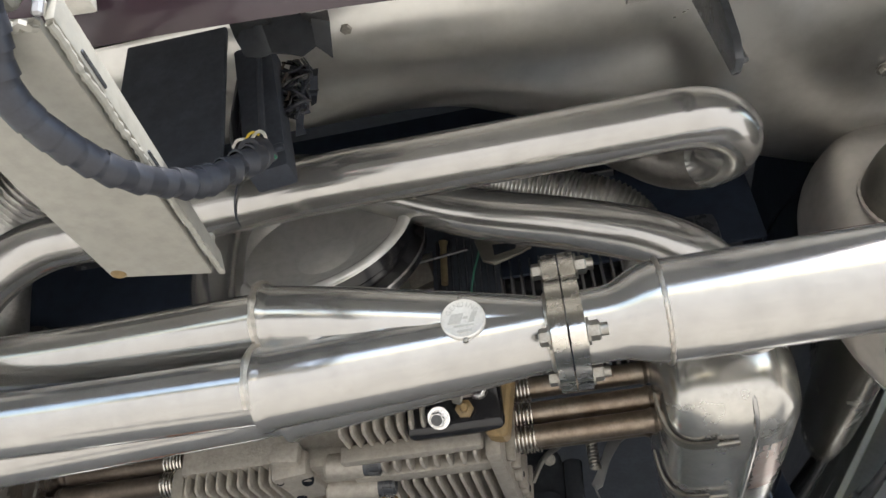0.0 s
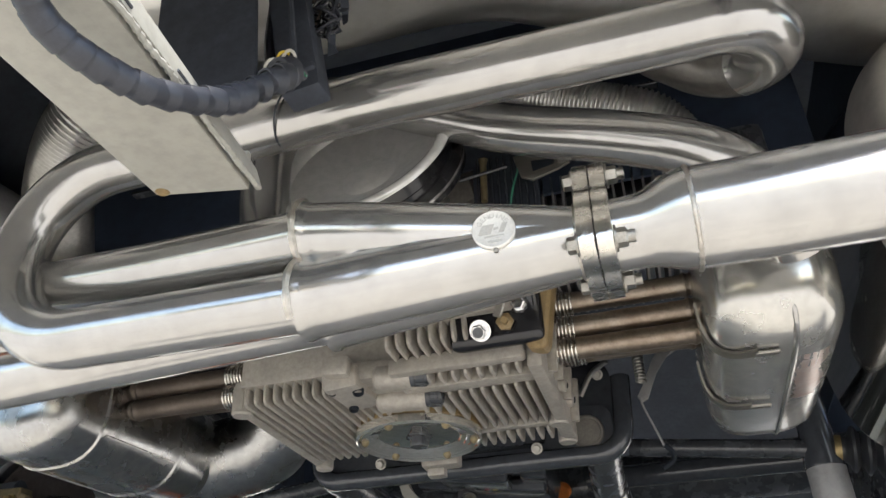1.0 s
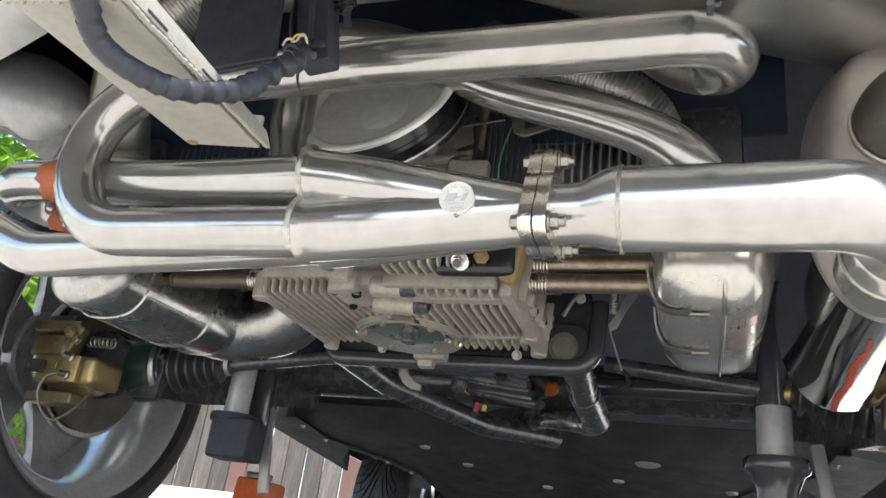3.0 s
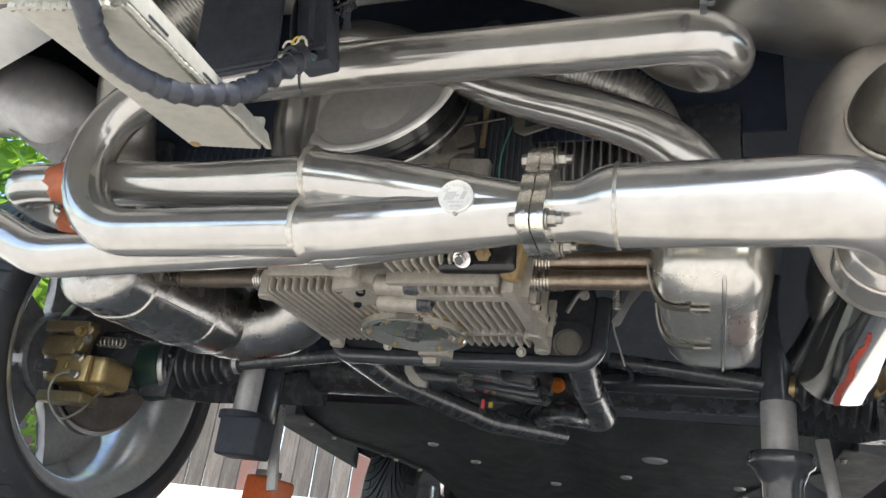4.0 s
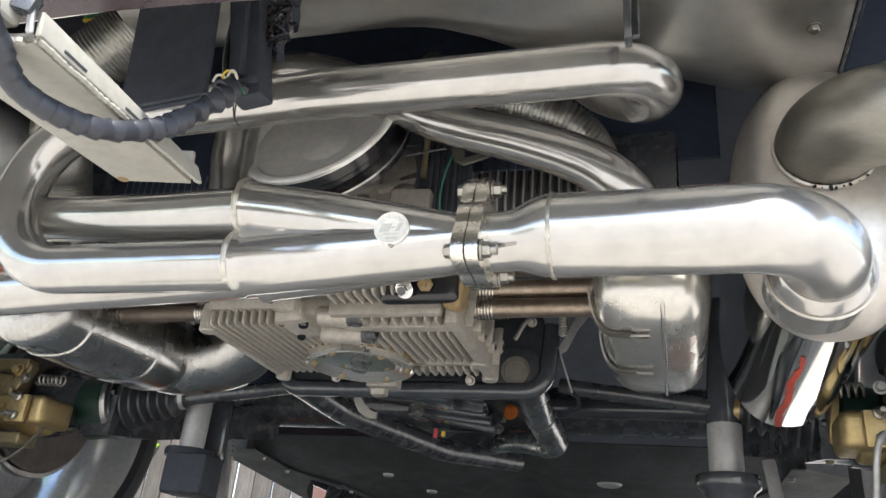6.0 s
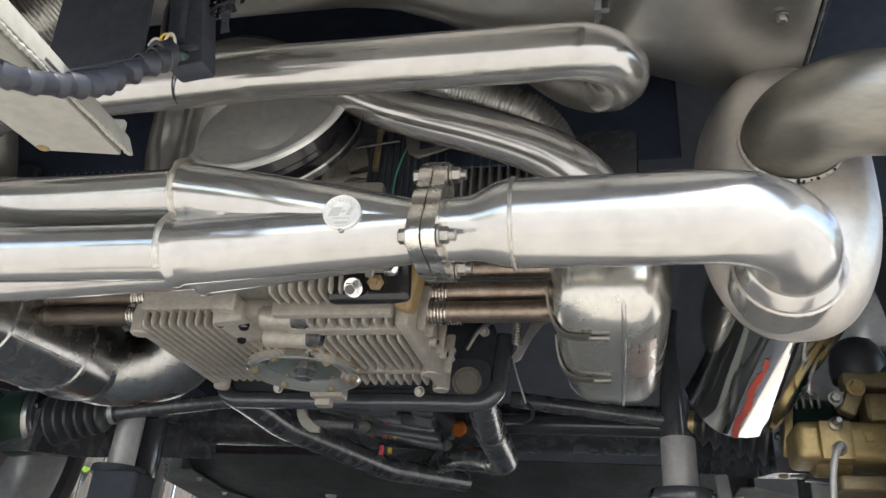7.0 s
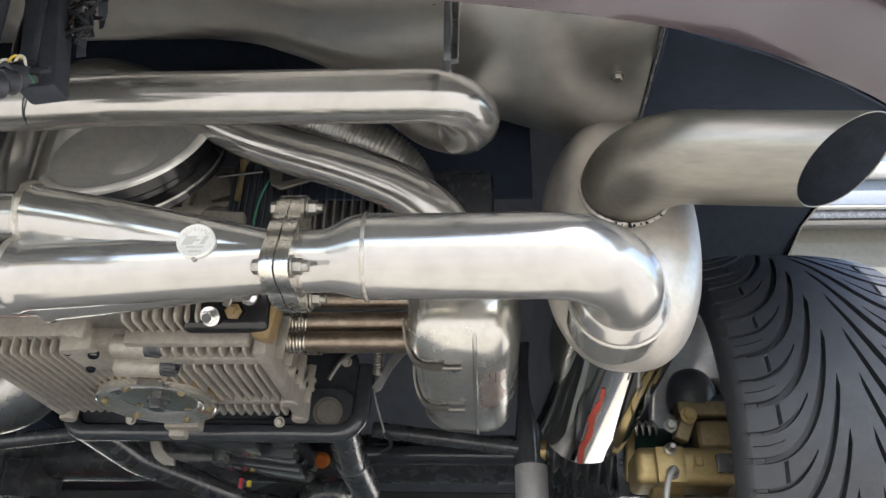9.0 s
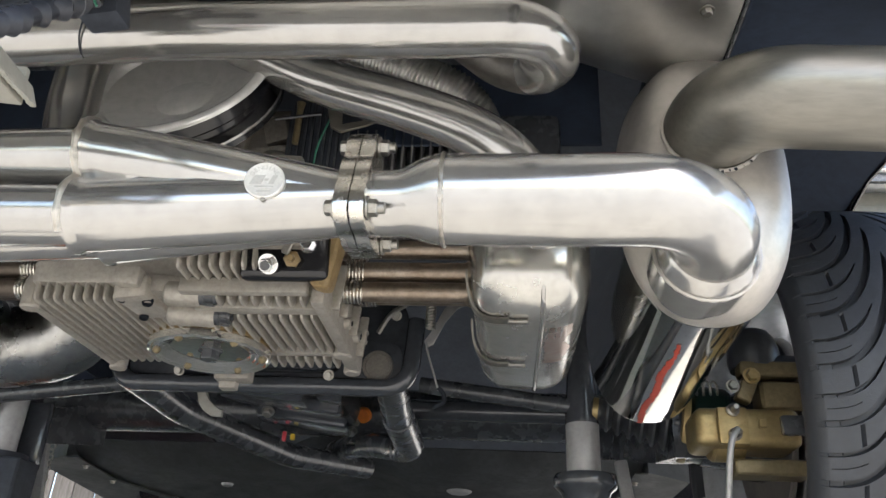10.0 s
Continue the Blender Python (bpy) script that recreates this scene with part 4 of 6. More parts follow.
for k in range(9):
    px_, pz_ = fr.uniform(0.045, 0.145), fr.uniform(0.455, 0.565)
    part("cast_lump", block((fr.uniform(0.010, 0.026), fr.uniform(0.010, 0.024), fr.uniform(0.010, 0.028)), pose(px_, 0.694, pz_, fr.uniform(-20, 20), fr.uniform(-25, 25), fr.uniform(-20, 20)), 0.004, 2), bush_steel, engine)
for px_, pz_ in ((0.050, 0.545), (0.085, 0.560), (0.148, 0.500), (0.062, 0.470), (0.132, 0.548), (0.104, 0.472)):
    hex_bolt("case_bolt", (px_, 0.690, pz_), (0, -1, -0.2), 0.0095, engine)
# dark fittings between the case and the cylinder head
tin = part("side_tin", block((0.062, 0.003, 0.17), pose(0.152, 0.684, 0.545), 0.001, 1), black_plastic, engine, "black ribbed side tin")
for kx in range(9):
    part("rib", block((0.0022, 0.006, 0.11), pose(0.127 + 0.0065 * kx, 0.681, 0.520), 0.0008, 1), gloss_black, tin)
part("upper_tin", block((0.062, 0.003, 0.075), pose(0.092, 0.684, 0.605), 0.001, 1), black_plastic, engine, "black upper engine tin")
part("plunger", tube([(0.1335, 0.672, 0.520), (0.1345, 0.670, 0.560), (0.135, 0.669, 0.566)], [0.0032, 0.0032, 0.0046], 14), bronze_dark, engine, "tan metal plunger rod")
part("cross_link", tube([(0.112, 0.668, 0.546), (0.158, 0.664, 0.549)], 0.0016, 10), black_paint, engine)
part("throttle_bracket", plate([(0.0, 0.012), (0.046, 0.010), (0.050, -0.006), (0.040, -0.010), (0.016, -0.018), (0.006, -0.012)], 0.003, pose(0.166, 0.655, 0.537, 90, 0, 0), 0.001), steel_satin, engine, "small steel bracket")
part("slot", plate([(0.016, 0.003), (0.038, 0.001), (0.036, -0.005), (0.017, -0.009)], 0.001, pose(0.166, 0.6525, 0.537, 90, 0, 0), 0.0002), soot, engine)
hex_bolt("bolt", (0.209, 0.652, 0.537), (0, -1, 0), 0.008, engine)
part("sensor_wire", tube(smooth_path([(0.168, 0.662, 0.560), (0.1685, 0.660, 0.541), (0.162, 0.658, 0.515), (0.158, 0.660, 0.487), (0.160, 0.668, 0.46)], 8), 0.0009, 8), green_wire, engine, "thin teal wire")
part("case_box", block((0.044, 0.020, 0.030), pose(0.121, 0.680, 0.492, 0, 4, 0), 0.004, 3), alu_cast, engine)
part("case_rib", block((0.008, 0.012, 0.11), pose(0.072, 0.692, 0.505, 0, 6, 0), 0.003), alu_cast, engine)
part("case_rib", block((0.090, 0.012, 0.008), pose(0.095, 0.692, 0.522, 0, -8, 0), 0.003), alu_cast, engine)
part("stud", tube([(0.118, 0.72, 0.53), (0.120, 0.72, 0.61)], 0.004, 10), zinc, engine)
part("bracket_strap", block((0.045, 0.004, 0.014), pose(0.165, 0.715, 0.590, 0, 30, 0), 0.001, 1), black_paint, engine, "black slotted strap")
hex_bolt("strap_bolt", (0.150, 0.710, 0.602), (0, -1, -0.3), 0.009, engine)
hex_bolt("strap_bolt", (0.182, 0.710, 0.580), (0, -1, -0.3), 0.009, engine)
part("strap_end", plate([(-0.016, -0.006), (0.016, -0.006), (0.016, 0.006), (-0.016, 0.006)], 0.003, axis_to((0.172, 0.708, 0.572), (0.1, -1, -0.4)), 0.001), zinc, engine)
part("dark_tin", block((0.62, 0.35, 0.004), pose(0, 0.90, 0.668), 0.001, 1), black_paint, engine, "black cooling tin over the cylinders")


# ---- heater boxes ----
def heater_box(s):
    hb = thing("heater_box", "polished sheet steel heater box with pressed straps", "heater box", "heater boxes")
    rings = []
    front = 1.030 if s > 0 else 0.945
    for yy, k, dz in ((0.700, 0.55, 0.020), (0.706, 0.75, 0.012), (0.720, 0.92, 0.004), (0.745, 1.0, 0.0), (0.80, 1.0, 0.0), (0.88, 1.0, 0.002), (front - 0.06, 0.98, 0.003), (front - 0.02, 0.90, 0.008), (front - 0.004, 0.72, 0.016), (front, 0.5, 0.022)):
        cx, cz = s * 0.361, 0.437 + dz * 0.5
        w, h = 0.058 * k, 0.066 * k
        ring = []
        for j in range(56):
            a = 2 * math.pi * j / 56
            c, d = math.cos(a), math.sin(a)
            ex = 0.55
            ring.append(V(cx + w * math.copysign(abs(c) ** ex, c), yy, cz + h * math.copysign(abs(d) ** ex, d)))
        rings.append(ring)
    body = part("shell", loft(bmesh.new(), rings), heat_chrome, hb)
    pts = [V(s * 0.372, y, z - 0.0008) for y, z in ((0.704, 0.415), (0.712, 0.390), (0.728, 0.376), (0.76, 0.3715), (0.82, 0.3712), (0.90, 0.3730), (front - 0.05, 0.3755), (front - 0.018, 0.3830), (front - 0.004, 0.398), (front, 0.42))]
    part("seam", tube(smooth_path(pts, 5), 0.0023, 10), steel, hb, "folded lengthwise seam")
    # a reddish reflection in the polished shell, laid on as a coloured patch
    q = random.Random(8)
    rows = []
    for k in range(24):
        yy = 0.770 + 0.105 * k / 23
        lo, hi = 276 + q.uniform(-1.5, 1.5), 300 + 5 * math.sin(k * 0.5) + q.uniform(-3, 3)
        row = []
        for j in range(6):
            t = radians(lo + (hi - lo) * j / 5)
            c, d = math.cos(t), math.sin(t)
            row.append(V(s * (0.361 + 0.0583 * math.copysign(abs(c) ** 0.55, c)), yy, 0.4375 - 0.0665 * abs(d) ** 0.55))
        rows.append(row)
    part("scorch_patch", strip(bmesh.new(), rows), reflected_red, hb, "reddish reflection painted on the shell")
    for yy in (0.745, 0.875):
        arc = []
        for j in range(19):
            a = radians(185 + 76 * j / 18)
            c, d = math.cos(a), math.sin(a)
            arc.append(V(s * (0.364 + 0.0635 * math.copysign(abs(c) ** 0.55, c)), yy + 0.012 * math.sin(j / 18 * 3.1), 0.437 + 0.0675 * math.copysign(abs(d) ** 0.55, d)))
        bm = bmesh.new()
        strip(bm, [[p + V(0, -0.006, 0), p + V(0, 0.006, 0)] for p in arc])
        strap = part("strap", thicken(bm, 0.0022), steel_satin, hb, "thin steel clamp strap")
        part("clasp", block((0.020, 0.008, 0.003), pose(s * 0.349, yy + 0.003, 0.3685), 0.001, 1), zinc, strap)
    return hb


heater_box(1)
heater_l = thing("heater_box", "polished round heater can with a bent elbow", "heater box", "heater boxes")
ca, cb = V(-0.372, 0.715, 0.415), V(-0.352, 0.945, 0.418)
cm = axis_to(ca, cb - ca)
cl = (cb - ca).length
rings = []
for d, k in ((-0.012, 0.45), (-0.008, 0.72), (0.0, 0.90), (0.010, 0.985), (0.022, 1.0), (0.050, 1.0), (0.052, 1.03), (0.056, 1.03), (0.058, 1.0), (cl - 0.058, 1.0), (cl - 0.056, 1.03), (cl - 0.050, 1.03), (cl - 0.048, 0.985), (cl - 0.004, 0.97), (cl + 0.010, 0.94), (cl + 0.022, 0.86), (cl + 0.030, 0.70)):
    ring = []
    for j in range(64):
        a = 2 * math.pi * j / 64
        c, e = math.cos(a), math.sin(a)
        ring.append(cm @ V(0.061 * k * math.copysign(abs(c) ** 0.72, c), 0.061 * k * math.copysign(abs(e) ** 0.72, e), d))
    rings.append(ring)
part("can", loft(bmesh.new(), rings), can_steel, heater_l)
for a in (205, 300):
    c, e = math.cos(radians(a)), math.sin(radians(a))
    q = V(0.0615 * math.copysign(abs(c) ** 0.72, c), 0.0615 * math.copysign(abs(e) ** 0.72, e), 0)
    part("seam", tube([cm @ (q + V(0, 0, 0.06)), cm @ (q + V(0, 0, cl - 0.06))], 0.0016, 8), heat_chrome, heater_l, "folded lengthwise seam")
part("elbow", tube([(-0.352, 0.940, 0.416), (-0.340, 0.992, 0.414), (-0.245, 1.000, 0.432), (-0.19, 0.975, 0.51)], 0.053, 40, [0, 0.05, 0.06, 0], 14), can_steel, heater_l, "bent heater elbow")


# ---- foil hoses ----
def foil_hose(points, r, label):
    raw = smooth_path(points, 60)
    pts, left = [raw[0]], 0.0
    for p, q in zip(raw, raw[1:]):
        d = (q - p).length
        while left + d >= 0.0009:
            p = p.lerp(q, (0.0009 - left) / d)
            pts.append(p)
            d, left = (q - p).length, 0.0
        left += d
    rad = [r + (0.0012, 0.0004, -0.0012, -0.0004)[i % 4] for i in range(len(pts))]
    hose = thing("foil_hose", label, "hose", "foil hoses")
    bm = bmesh.new()
    sweep(bm, pts, rad, 28)
    part("hose", bm, foil, hose, angle=50)
    for i in (6, len(pts) - 8):
        part("clamp", turned([(r + 0.0006, -0.005), (r + 0.0022, -0.005), (r + 0.0022, 0.005), (r + 0.0006, 0.005)], axis_to(pts[i], pts[i + 1] - pts[i - 1]), 28), zinc, hose, "thin steel hose clamp")
    return hose


foil_hose([(0.14, 0.64, 0.63), (0.20, 0.628, 0.585), (0.257, 0.625, 0.557), (0.292, 0.632, 0.542), (0.312, 0.660, 0.525), (0.320, 0.720, 0.500), (0.330, 0.78, 0.47)], 0.0215, "silver pleated foil air hose above the exhaust pipes")
foil_hose([(-0.08, 0.54, 0.70), (-0.14, 0.525, 0.640), (-0.205, 0.530, 0.588), (-0.27, 0.585, 0.568), (-0.310, 0.64, 0.550), (-0.320, 0.67, 0.515), (-0.318, 0.70, 0.46)], 0.032, "silver pleated foil air hose dropping to the heater box")

# ---- cream bumper bracket ----
bracket = thing("bumper_bracket", "cream painted steel bumper bracket with welded rusty edges", "bracket")
B1, B2, B3, B4 = V(0.003, 0.397, 0.3665), V(0.054, 0.409, 0.3675), V(0.0745, 0.235, 0.3495), V(0.013, 0.225, 0.3485)


def slab(corners, step):
    """A flat plate through four corners, thickened by the vector step."""
    bm = bmesh.new()
    vs = [bm.verts.new(p) for p in corners] + [bm.verts.new(p + step) for p in corners]
    for f in ((0, 1, 2, 3), (7, 6, 5, 4), (0, 4, 5, 1), (1, 5, 6, 2), (2, 6, 7, 3), (3, 7, 4, 0)):
        bm.faces.new([vs[i] for i in f])
    bmesh.ops.bevel(bm, geom=bm.edges[:], offset=0.001, segments=2, profile=0.6, affect="EDGES")
    return bm


UP = V(0, -0.1, 1).normalized()
part("face_plate", slab([B1, B2, B3, B4], UP * 0.005), cream, bracket)
part("side_plate", slab([B1 + UP * 0.006, B4 + UP * 0.006, B4 + UP * 0.034, B1 + UP * 0.034], V(0.004, 0, 0)), cream, bracket)
part("side_plate", slab([B2 + V(0.001, 0.006, 0.003), B3 + V(0.001, 0, 0.003), B3 + UP * 0.017, B2 + UP * 0.013], V(0.004, 0, 0)), cream, bracket)
part("end_plate", slab([B1 + UP * 0.006, B2 + UP * 0.006, B2 + UP * 0.024, B1 + UP * 0.024], V(0, -0.004, 0)), cream, bracket)
part("weld", bead([B2.lerp(B3, k / 150) + V(0.0040 + 0.0004 * math.sin(k * 0.23), 0, 0.0022 - 0.002 * k / 150) for k in range(151)], 0.0016, 12, closed=False), cream, bracket, "painted lumpy weld along the edge")
for a in (0.50, 0.84):
    m = B2.lerp(B3, a) + V(0.0052, 0, 0.0058)
    part("gap", block((0.0012, 0.020, 0.0018), Matrix.Translation(m) @ pose(0, 0, 0, 5.5, 0, 6.7), 0.0004, 1), black_paint, bracket, "dark unwelded gap")
part("cross_bar", block((0.30, 0.020, 0.024), pose(-0.082, 0.2225, 0.3700, 0, 1.0, 0), 0.004, 3), cream, bracket, "cream cross bar")
part("weld", bead([B4.lerp(B3, k / 40) + V(0, -0.001 + 0.001 * math.sin(k * 2.0), -0.001) for k in range(41)], 0.0022, 13, closed=False), cream, bracket)
part("rust_spot", turned([(0, -0.0006), (0.0035, -0.0004), (0.0045, 0.0005), (0, 0.001)], Matrix.Translation(B1 + V(0.005, -0.003, -0.0005)), 14), gasket, bracket, "rust stained corner")
clamp = part("clamp", block((0.012, 0.008, 0.012), pose(0.0725, 0.227, 0.3665, 0, 12, 20), 0.0025), black_paint, bracket, "dark grey cable clamp")
part("tongue", block((0.004, 0.003, 0.014), pose(0.0755, 0.230, 0.358, 20, 0, 10), 0.001, 1), dull_steel, clamp)

# ---- wiring loom ----
loom = thing("wiring_loom", "black spiral-wrapped wiring loom hanging across the bracket", "wiring loom")
lp = smooth_path([(0.0703, 0.205, 0.3523), (0.0618, 0.228, 0.3448), (0.0558, 0.250, 0.3367), (0.0605, 0.274, 0.3350), (0.0682, 0.304, 0.3429), (0.0756, 0.335, 0.3632), (0.0788, 0.355, 0.3850), (0.0835, 0.377, 0.4150), (0.0820, 0.391, 0.4378)], 12)
bm = bmesh.new()
sweep(bm, lp, 0.0062, 24)
part("sleeve", bm, loom_mat, loom)
wr = random.Random(21)
i = 11.0
k = 0
while i < len(lp) - 5:
    i0 = int(i)
    d = (lp[i0 + 1] - lp[i0 - 1]).normalized()
    late = max(0, (i - 52) / 40)
    tilt = V(wr.uniform(-0.05, 0.05), wr.uniform(-0.05, 0.05), wr.uniform(-0.05, 0.05)) + V(0.10, 0.25, -0.10) + V(0.22, 0.0, -0.22) * late
    m = axis_to(lp[i0] + V(wr.uniform(-1, 1), 0, wr.uniform(-1, 1)) * 0.0007 * late, (d + tilt).normalized())
    w = 0.0042 + 0.0012 * late + wr.uniform(-0.0004, 0.0006)
    o = wr.uniform(-0.0001, 0.0001) + wr.uniform(0.0, 0.0018) * late
    flare = 0.0006 + wr.uniform(0.0004, 0.0016) * late
    part("wrap", turned([(0.0056, -w), (0.0062 + o, -w), (0.0064 + o, -w * 0.9), (0.0064 + o + flare * 0.6, w * 0.88), (0.0062 + o + flare, w), (0.0056, w)], m, 24), loom_mat, loom)
    i += 4.0 + wr.uniform(-0.4, 1.2)
    k += 1
part("cable_tie", turned([(0.0060, -0.0014), (0.0074, -0.0014), (0.0076, 0.0), (0.0074, 0.0014), (0.0060, 0.0014)], axis_to(lp[2], lp[4] - lp[0]), 24), black_plastic, loom)
ring = circle_points((0.0805, 0.391, 0.441), (0.5, 0.75, 0.35), 0.0072, 24)
part("tie_ring", tube(ring[2:22], 0.0010, 8), white_wire, loom, "white wire twist tie")
part("tie_end", tube(smooth_path([ring[2], ring[2] + V(-0.003, -0.003, 0.002), ring[2] + V(-0.008, -0.002, 0.003), ring[2] + V(-0.010, -0.002, -0.002)], 4), 0.0009, 8), white_wire, loom)
part("yellow_lead", tube(smooth_path([(0.073, 0.390, 0.443), (0.075, 0.388, 0.446), (0.078, 0.388, 0.448), (0.081, 0.390, 0.447)], 5), 0.0008, 8), yellow_wire, loom, "yellow wire")
part("green_lead", tube(smooth_path([(0.081, 0.392, 0.438), (0.087, 0.394, 0.436), (0.090, 0.396, 0.432)], 5), 0.0009, 8), green_wire, loom, "green wire")
for p, m_, lab in (([(0.070, 0.207, 0.354), (0.056, 0.226, 0.374), (0.046, 0.248, 0.400), (0.040, 0.268, 0.424)], red_wire, "red wire"), ([(0.067, 0.207, 0.356), (0.051, 0.226, 0.378), (0.041, 0.248, 0.405), (0.036, 0.268, 0.428)], blue_wire, "blue wire"),
                   ([(0.070, 0.206, 0.352), (0.066, 0.196, 0.360), (0.062, 0.182, 0.372)], dull_steel, "grey cable"), ([(0.069, 0.208, 0.353), (0.060, 0.200, 0.362), (0.052, 0.188, 0.376)], dull_steel, "grey cable")):
    part("lead", tube(smooth_path(p, 6), 0.0024, 10), m_, loom, lab)
plug = part("plug", block((0.024, 0.012, 0.009), pose(0.037, 0.275, 0.432, 20, -8, 10), 0.0015), white_wire, loom, "white plastic plug")
part("plug_hole", block((0.005, 0.003, 0.003), pose(0.035, 0.270, 0.427, 20, -8, 10), 0.0005, 1), soot, plug)
# connector box and hanging black plate
relay = thing("relay_box", "black plastic connector box taped to the loom", "connector")
part("case", block((0.027, 0.022, 0.108), pose(0.064, 0.426, 0.506, 8, -8, 0), 0.003), black_plastic, relay)
part("lid_edge", block((0.029, 0.004, 0.005), pose(0.072, 0.412, 0.456, 8, -8, 0), 0.001, 1), black_plastic, relay)
part("cord", tube(smooth_path([(0.062, 0.410, 0.55), (0.067, 0.410, 0.51), (0.074, 0.409, 0.462)], 5), 0.0022, 8), black_plastic, relay)
tr = random.Random(8)
for k in range(16):
    bm = bmesh.new()
    c = V(tr.uniform(0.070, 0.092), tr.uniform(0.426, 0.438), tr.uniform(0.528, 0.555))
    ln, wd = tr.uniform(0.014, 0.036), tr.uniform(0.003, 0.008)
    rot = Euler((tr.uniform(-0.5, 0.5), tr.uniform(-0.5, 0.5), tr.uniform(0, 3.1))).to_matrix()
    strip(bm, [[c + rot @ V(-wd * (1 - 0.4 * j / 4), 0.003 * math.sin(j * 1.7 + k), -ln * j / 4), c + rot @ V(wd * (1 - 0.6 * j / 4), 0.003 * math.cos(j * 2.1 + k), -ln * j / 4)] for j in range(5)])
    part("tape_strip", thicken(bm, 0.0004), black_plastic if k % 3 else foil, relay, "crumpled tape strip")
for k in range(5):
    part("wrapped_wire", tube(smooth_path([(0.040 + 0.004 * k, 0.430, 0.55), (0.042 + 0.004 * k, 0.428 + 0.003 * (k % 2), 0.50), (0.056 + 0.004 * k, 0.420, 0.462), (0.078 + 0.002 * k, 0.400, 0.438)], 6), 0.0030, 10), loom_mat, relay)
# loose loops of thin wire beside the box
for k in range(12):
    p = [V(0.066 + 0.002 * k, 0.426, 0.556)]
    for j in range(5):
        p.append(V(tr.uniform(0.066, 0.094), tr.uniform(0.422, 0.433), 0.546 - 0.009 * j + tr.uniform(-0.004, 0.004)))
    p.append(V(0.070 + 0.0015 * k, 0.428, 0.508 - 0.001 * k))
    part("loose_wire", tube(smooth_path(p, 6), tr.uniform(0.0006, 0.0011), 8), brown_dark if k == 4 else loom_mat if k % 3 else deep_black, relay)
bm = bmesh.new()
rows = []
for j in range(7):
    u = j / 6
    rows.append([V(0.048 + 0.070 * u, 0.388 + 0.003 * math.sin(9 * u), 0.562 - 0.012 * u), V(0.056 + 0.066 * u, 0.384 + 0.004 * math.cos(11 * u), 0.540 - 0.010 * u), V(0.066 + 0.057 * u, 0.388 + 0.003 * math.sin(14 * u), 0.518 - 0.012 * u + 0.003 * math.sin(17 * u))])
strip(bm, rows)
part("plastic_wrap", thicken(bm, 0.0008), gloss_black, relay, "crumpled shiny black plastic wrap")
flap = thing("splash_flap", "hanging stiff black plastic splash flap", "splash flap")
part("sheet", block((0.074, 0.004, 0.20), pose(0.008, 0.401, 0.530, 0, -6, 0), 0.001, 1), black_plastic, flap)
part("hem", block((0.074, 0.003, 0.006), pose(0.018, 0.398, 0.436, 0, -6, 0), 0.001, 1), black_plastic, flap)
stripe = thing("striped_wires", "bundle of yellow, green and white wires above the flap", "wires")
for k, m_ in enumerate((yellow_wire, green_wire, white_wire)):
    part("wire", tube(smooth_path([(-0.24, 0.54, 0.672 + 0.005 * k), (-0.185, 0.525, 0.652 + 0.005 * k), (-0.150, 0.52, 0.626 + 0.005 * k), (-0.12, 0.525, 0.592 + 0.004 * k)], 5), 0.0026, 8), m_, stripe)
clip = thing("wire_clip", "thin black wire loop round the top exhaust pipe", "wire clip")
part("loop", tube(circle_points((0.022, 0.5015, 0.506), (1, 0.1, -0.35), 0.0228, 28), 0.0007, 8), black_plastic, clip)

# dull grey duct on the far side of the bracket
grey_pipe = thing("grey_duct", "dull grey curved steel air duct with a flat lower skirt", "duct")
part("bend", tube(smooth_path([(-0.66, 0.66, 0.605), (-0.56, 0.625, 0.602), (-0.47, 0.607, 0.592), (-0.42, 0.602, 0.580), (-0.388, 0.610, 0.562), (-0.372, 0.640, 0.552)], 8), 0.050, 36), dull_steel, grey_pipe)
part("skirt", plate([(-0.485, 0.560), (-0.464, 0.545), (-0.392, 0.503), (-0.352, 0.480), (-0.340, 0.52), (-0.355, 0.575), (-0.41, 0.60), (-0.48, 0.60)], 0.003, pose(0, 0.601, 0, 90, 0, 0), 0.001), dull_steel, grey_pipe, "flat grey sheet skirt")


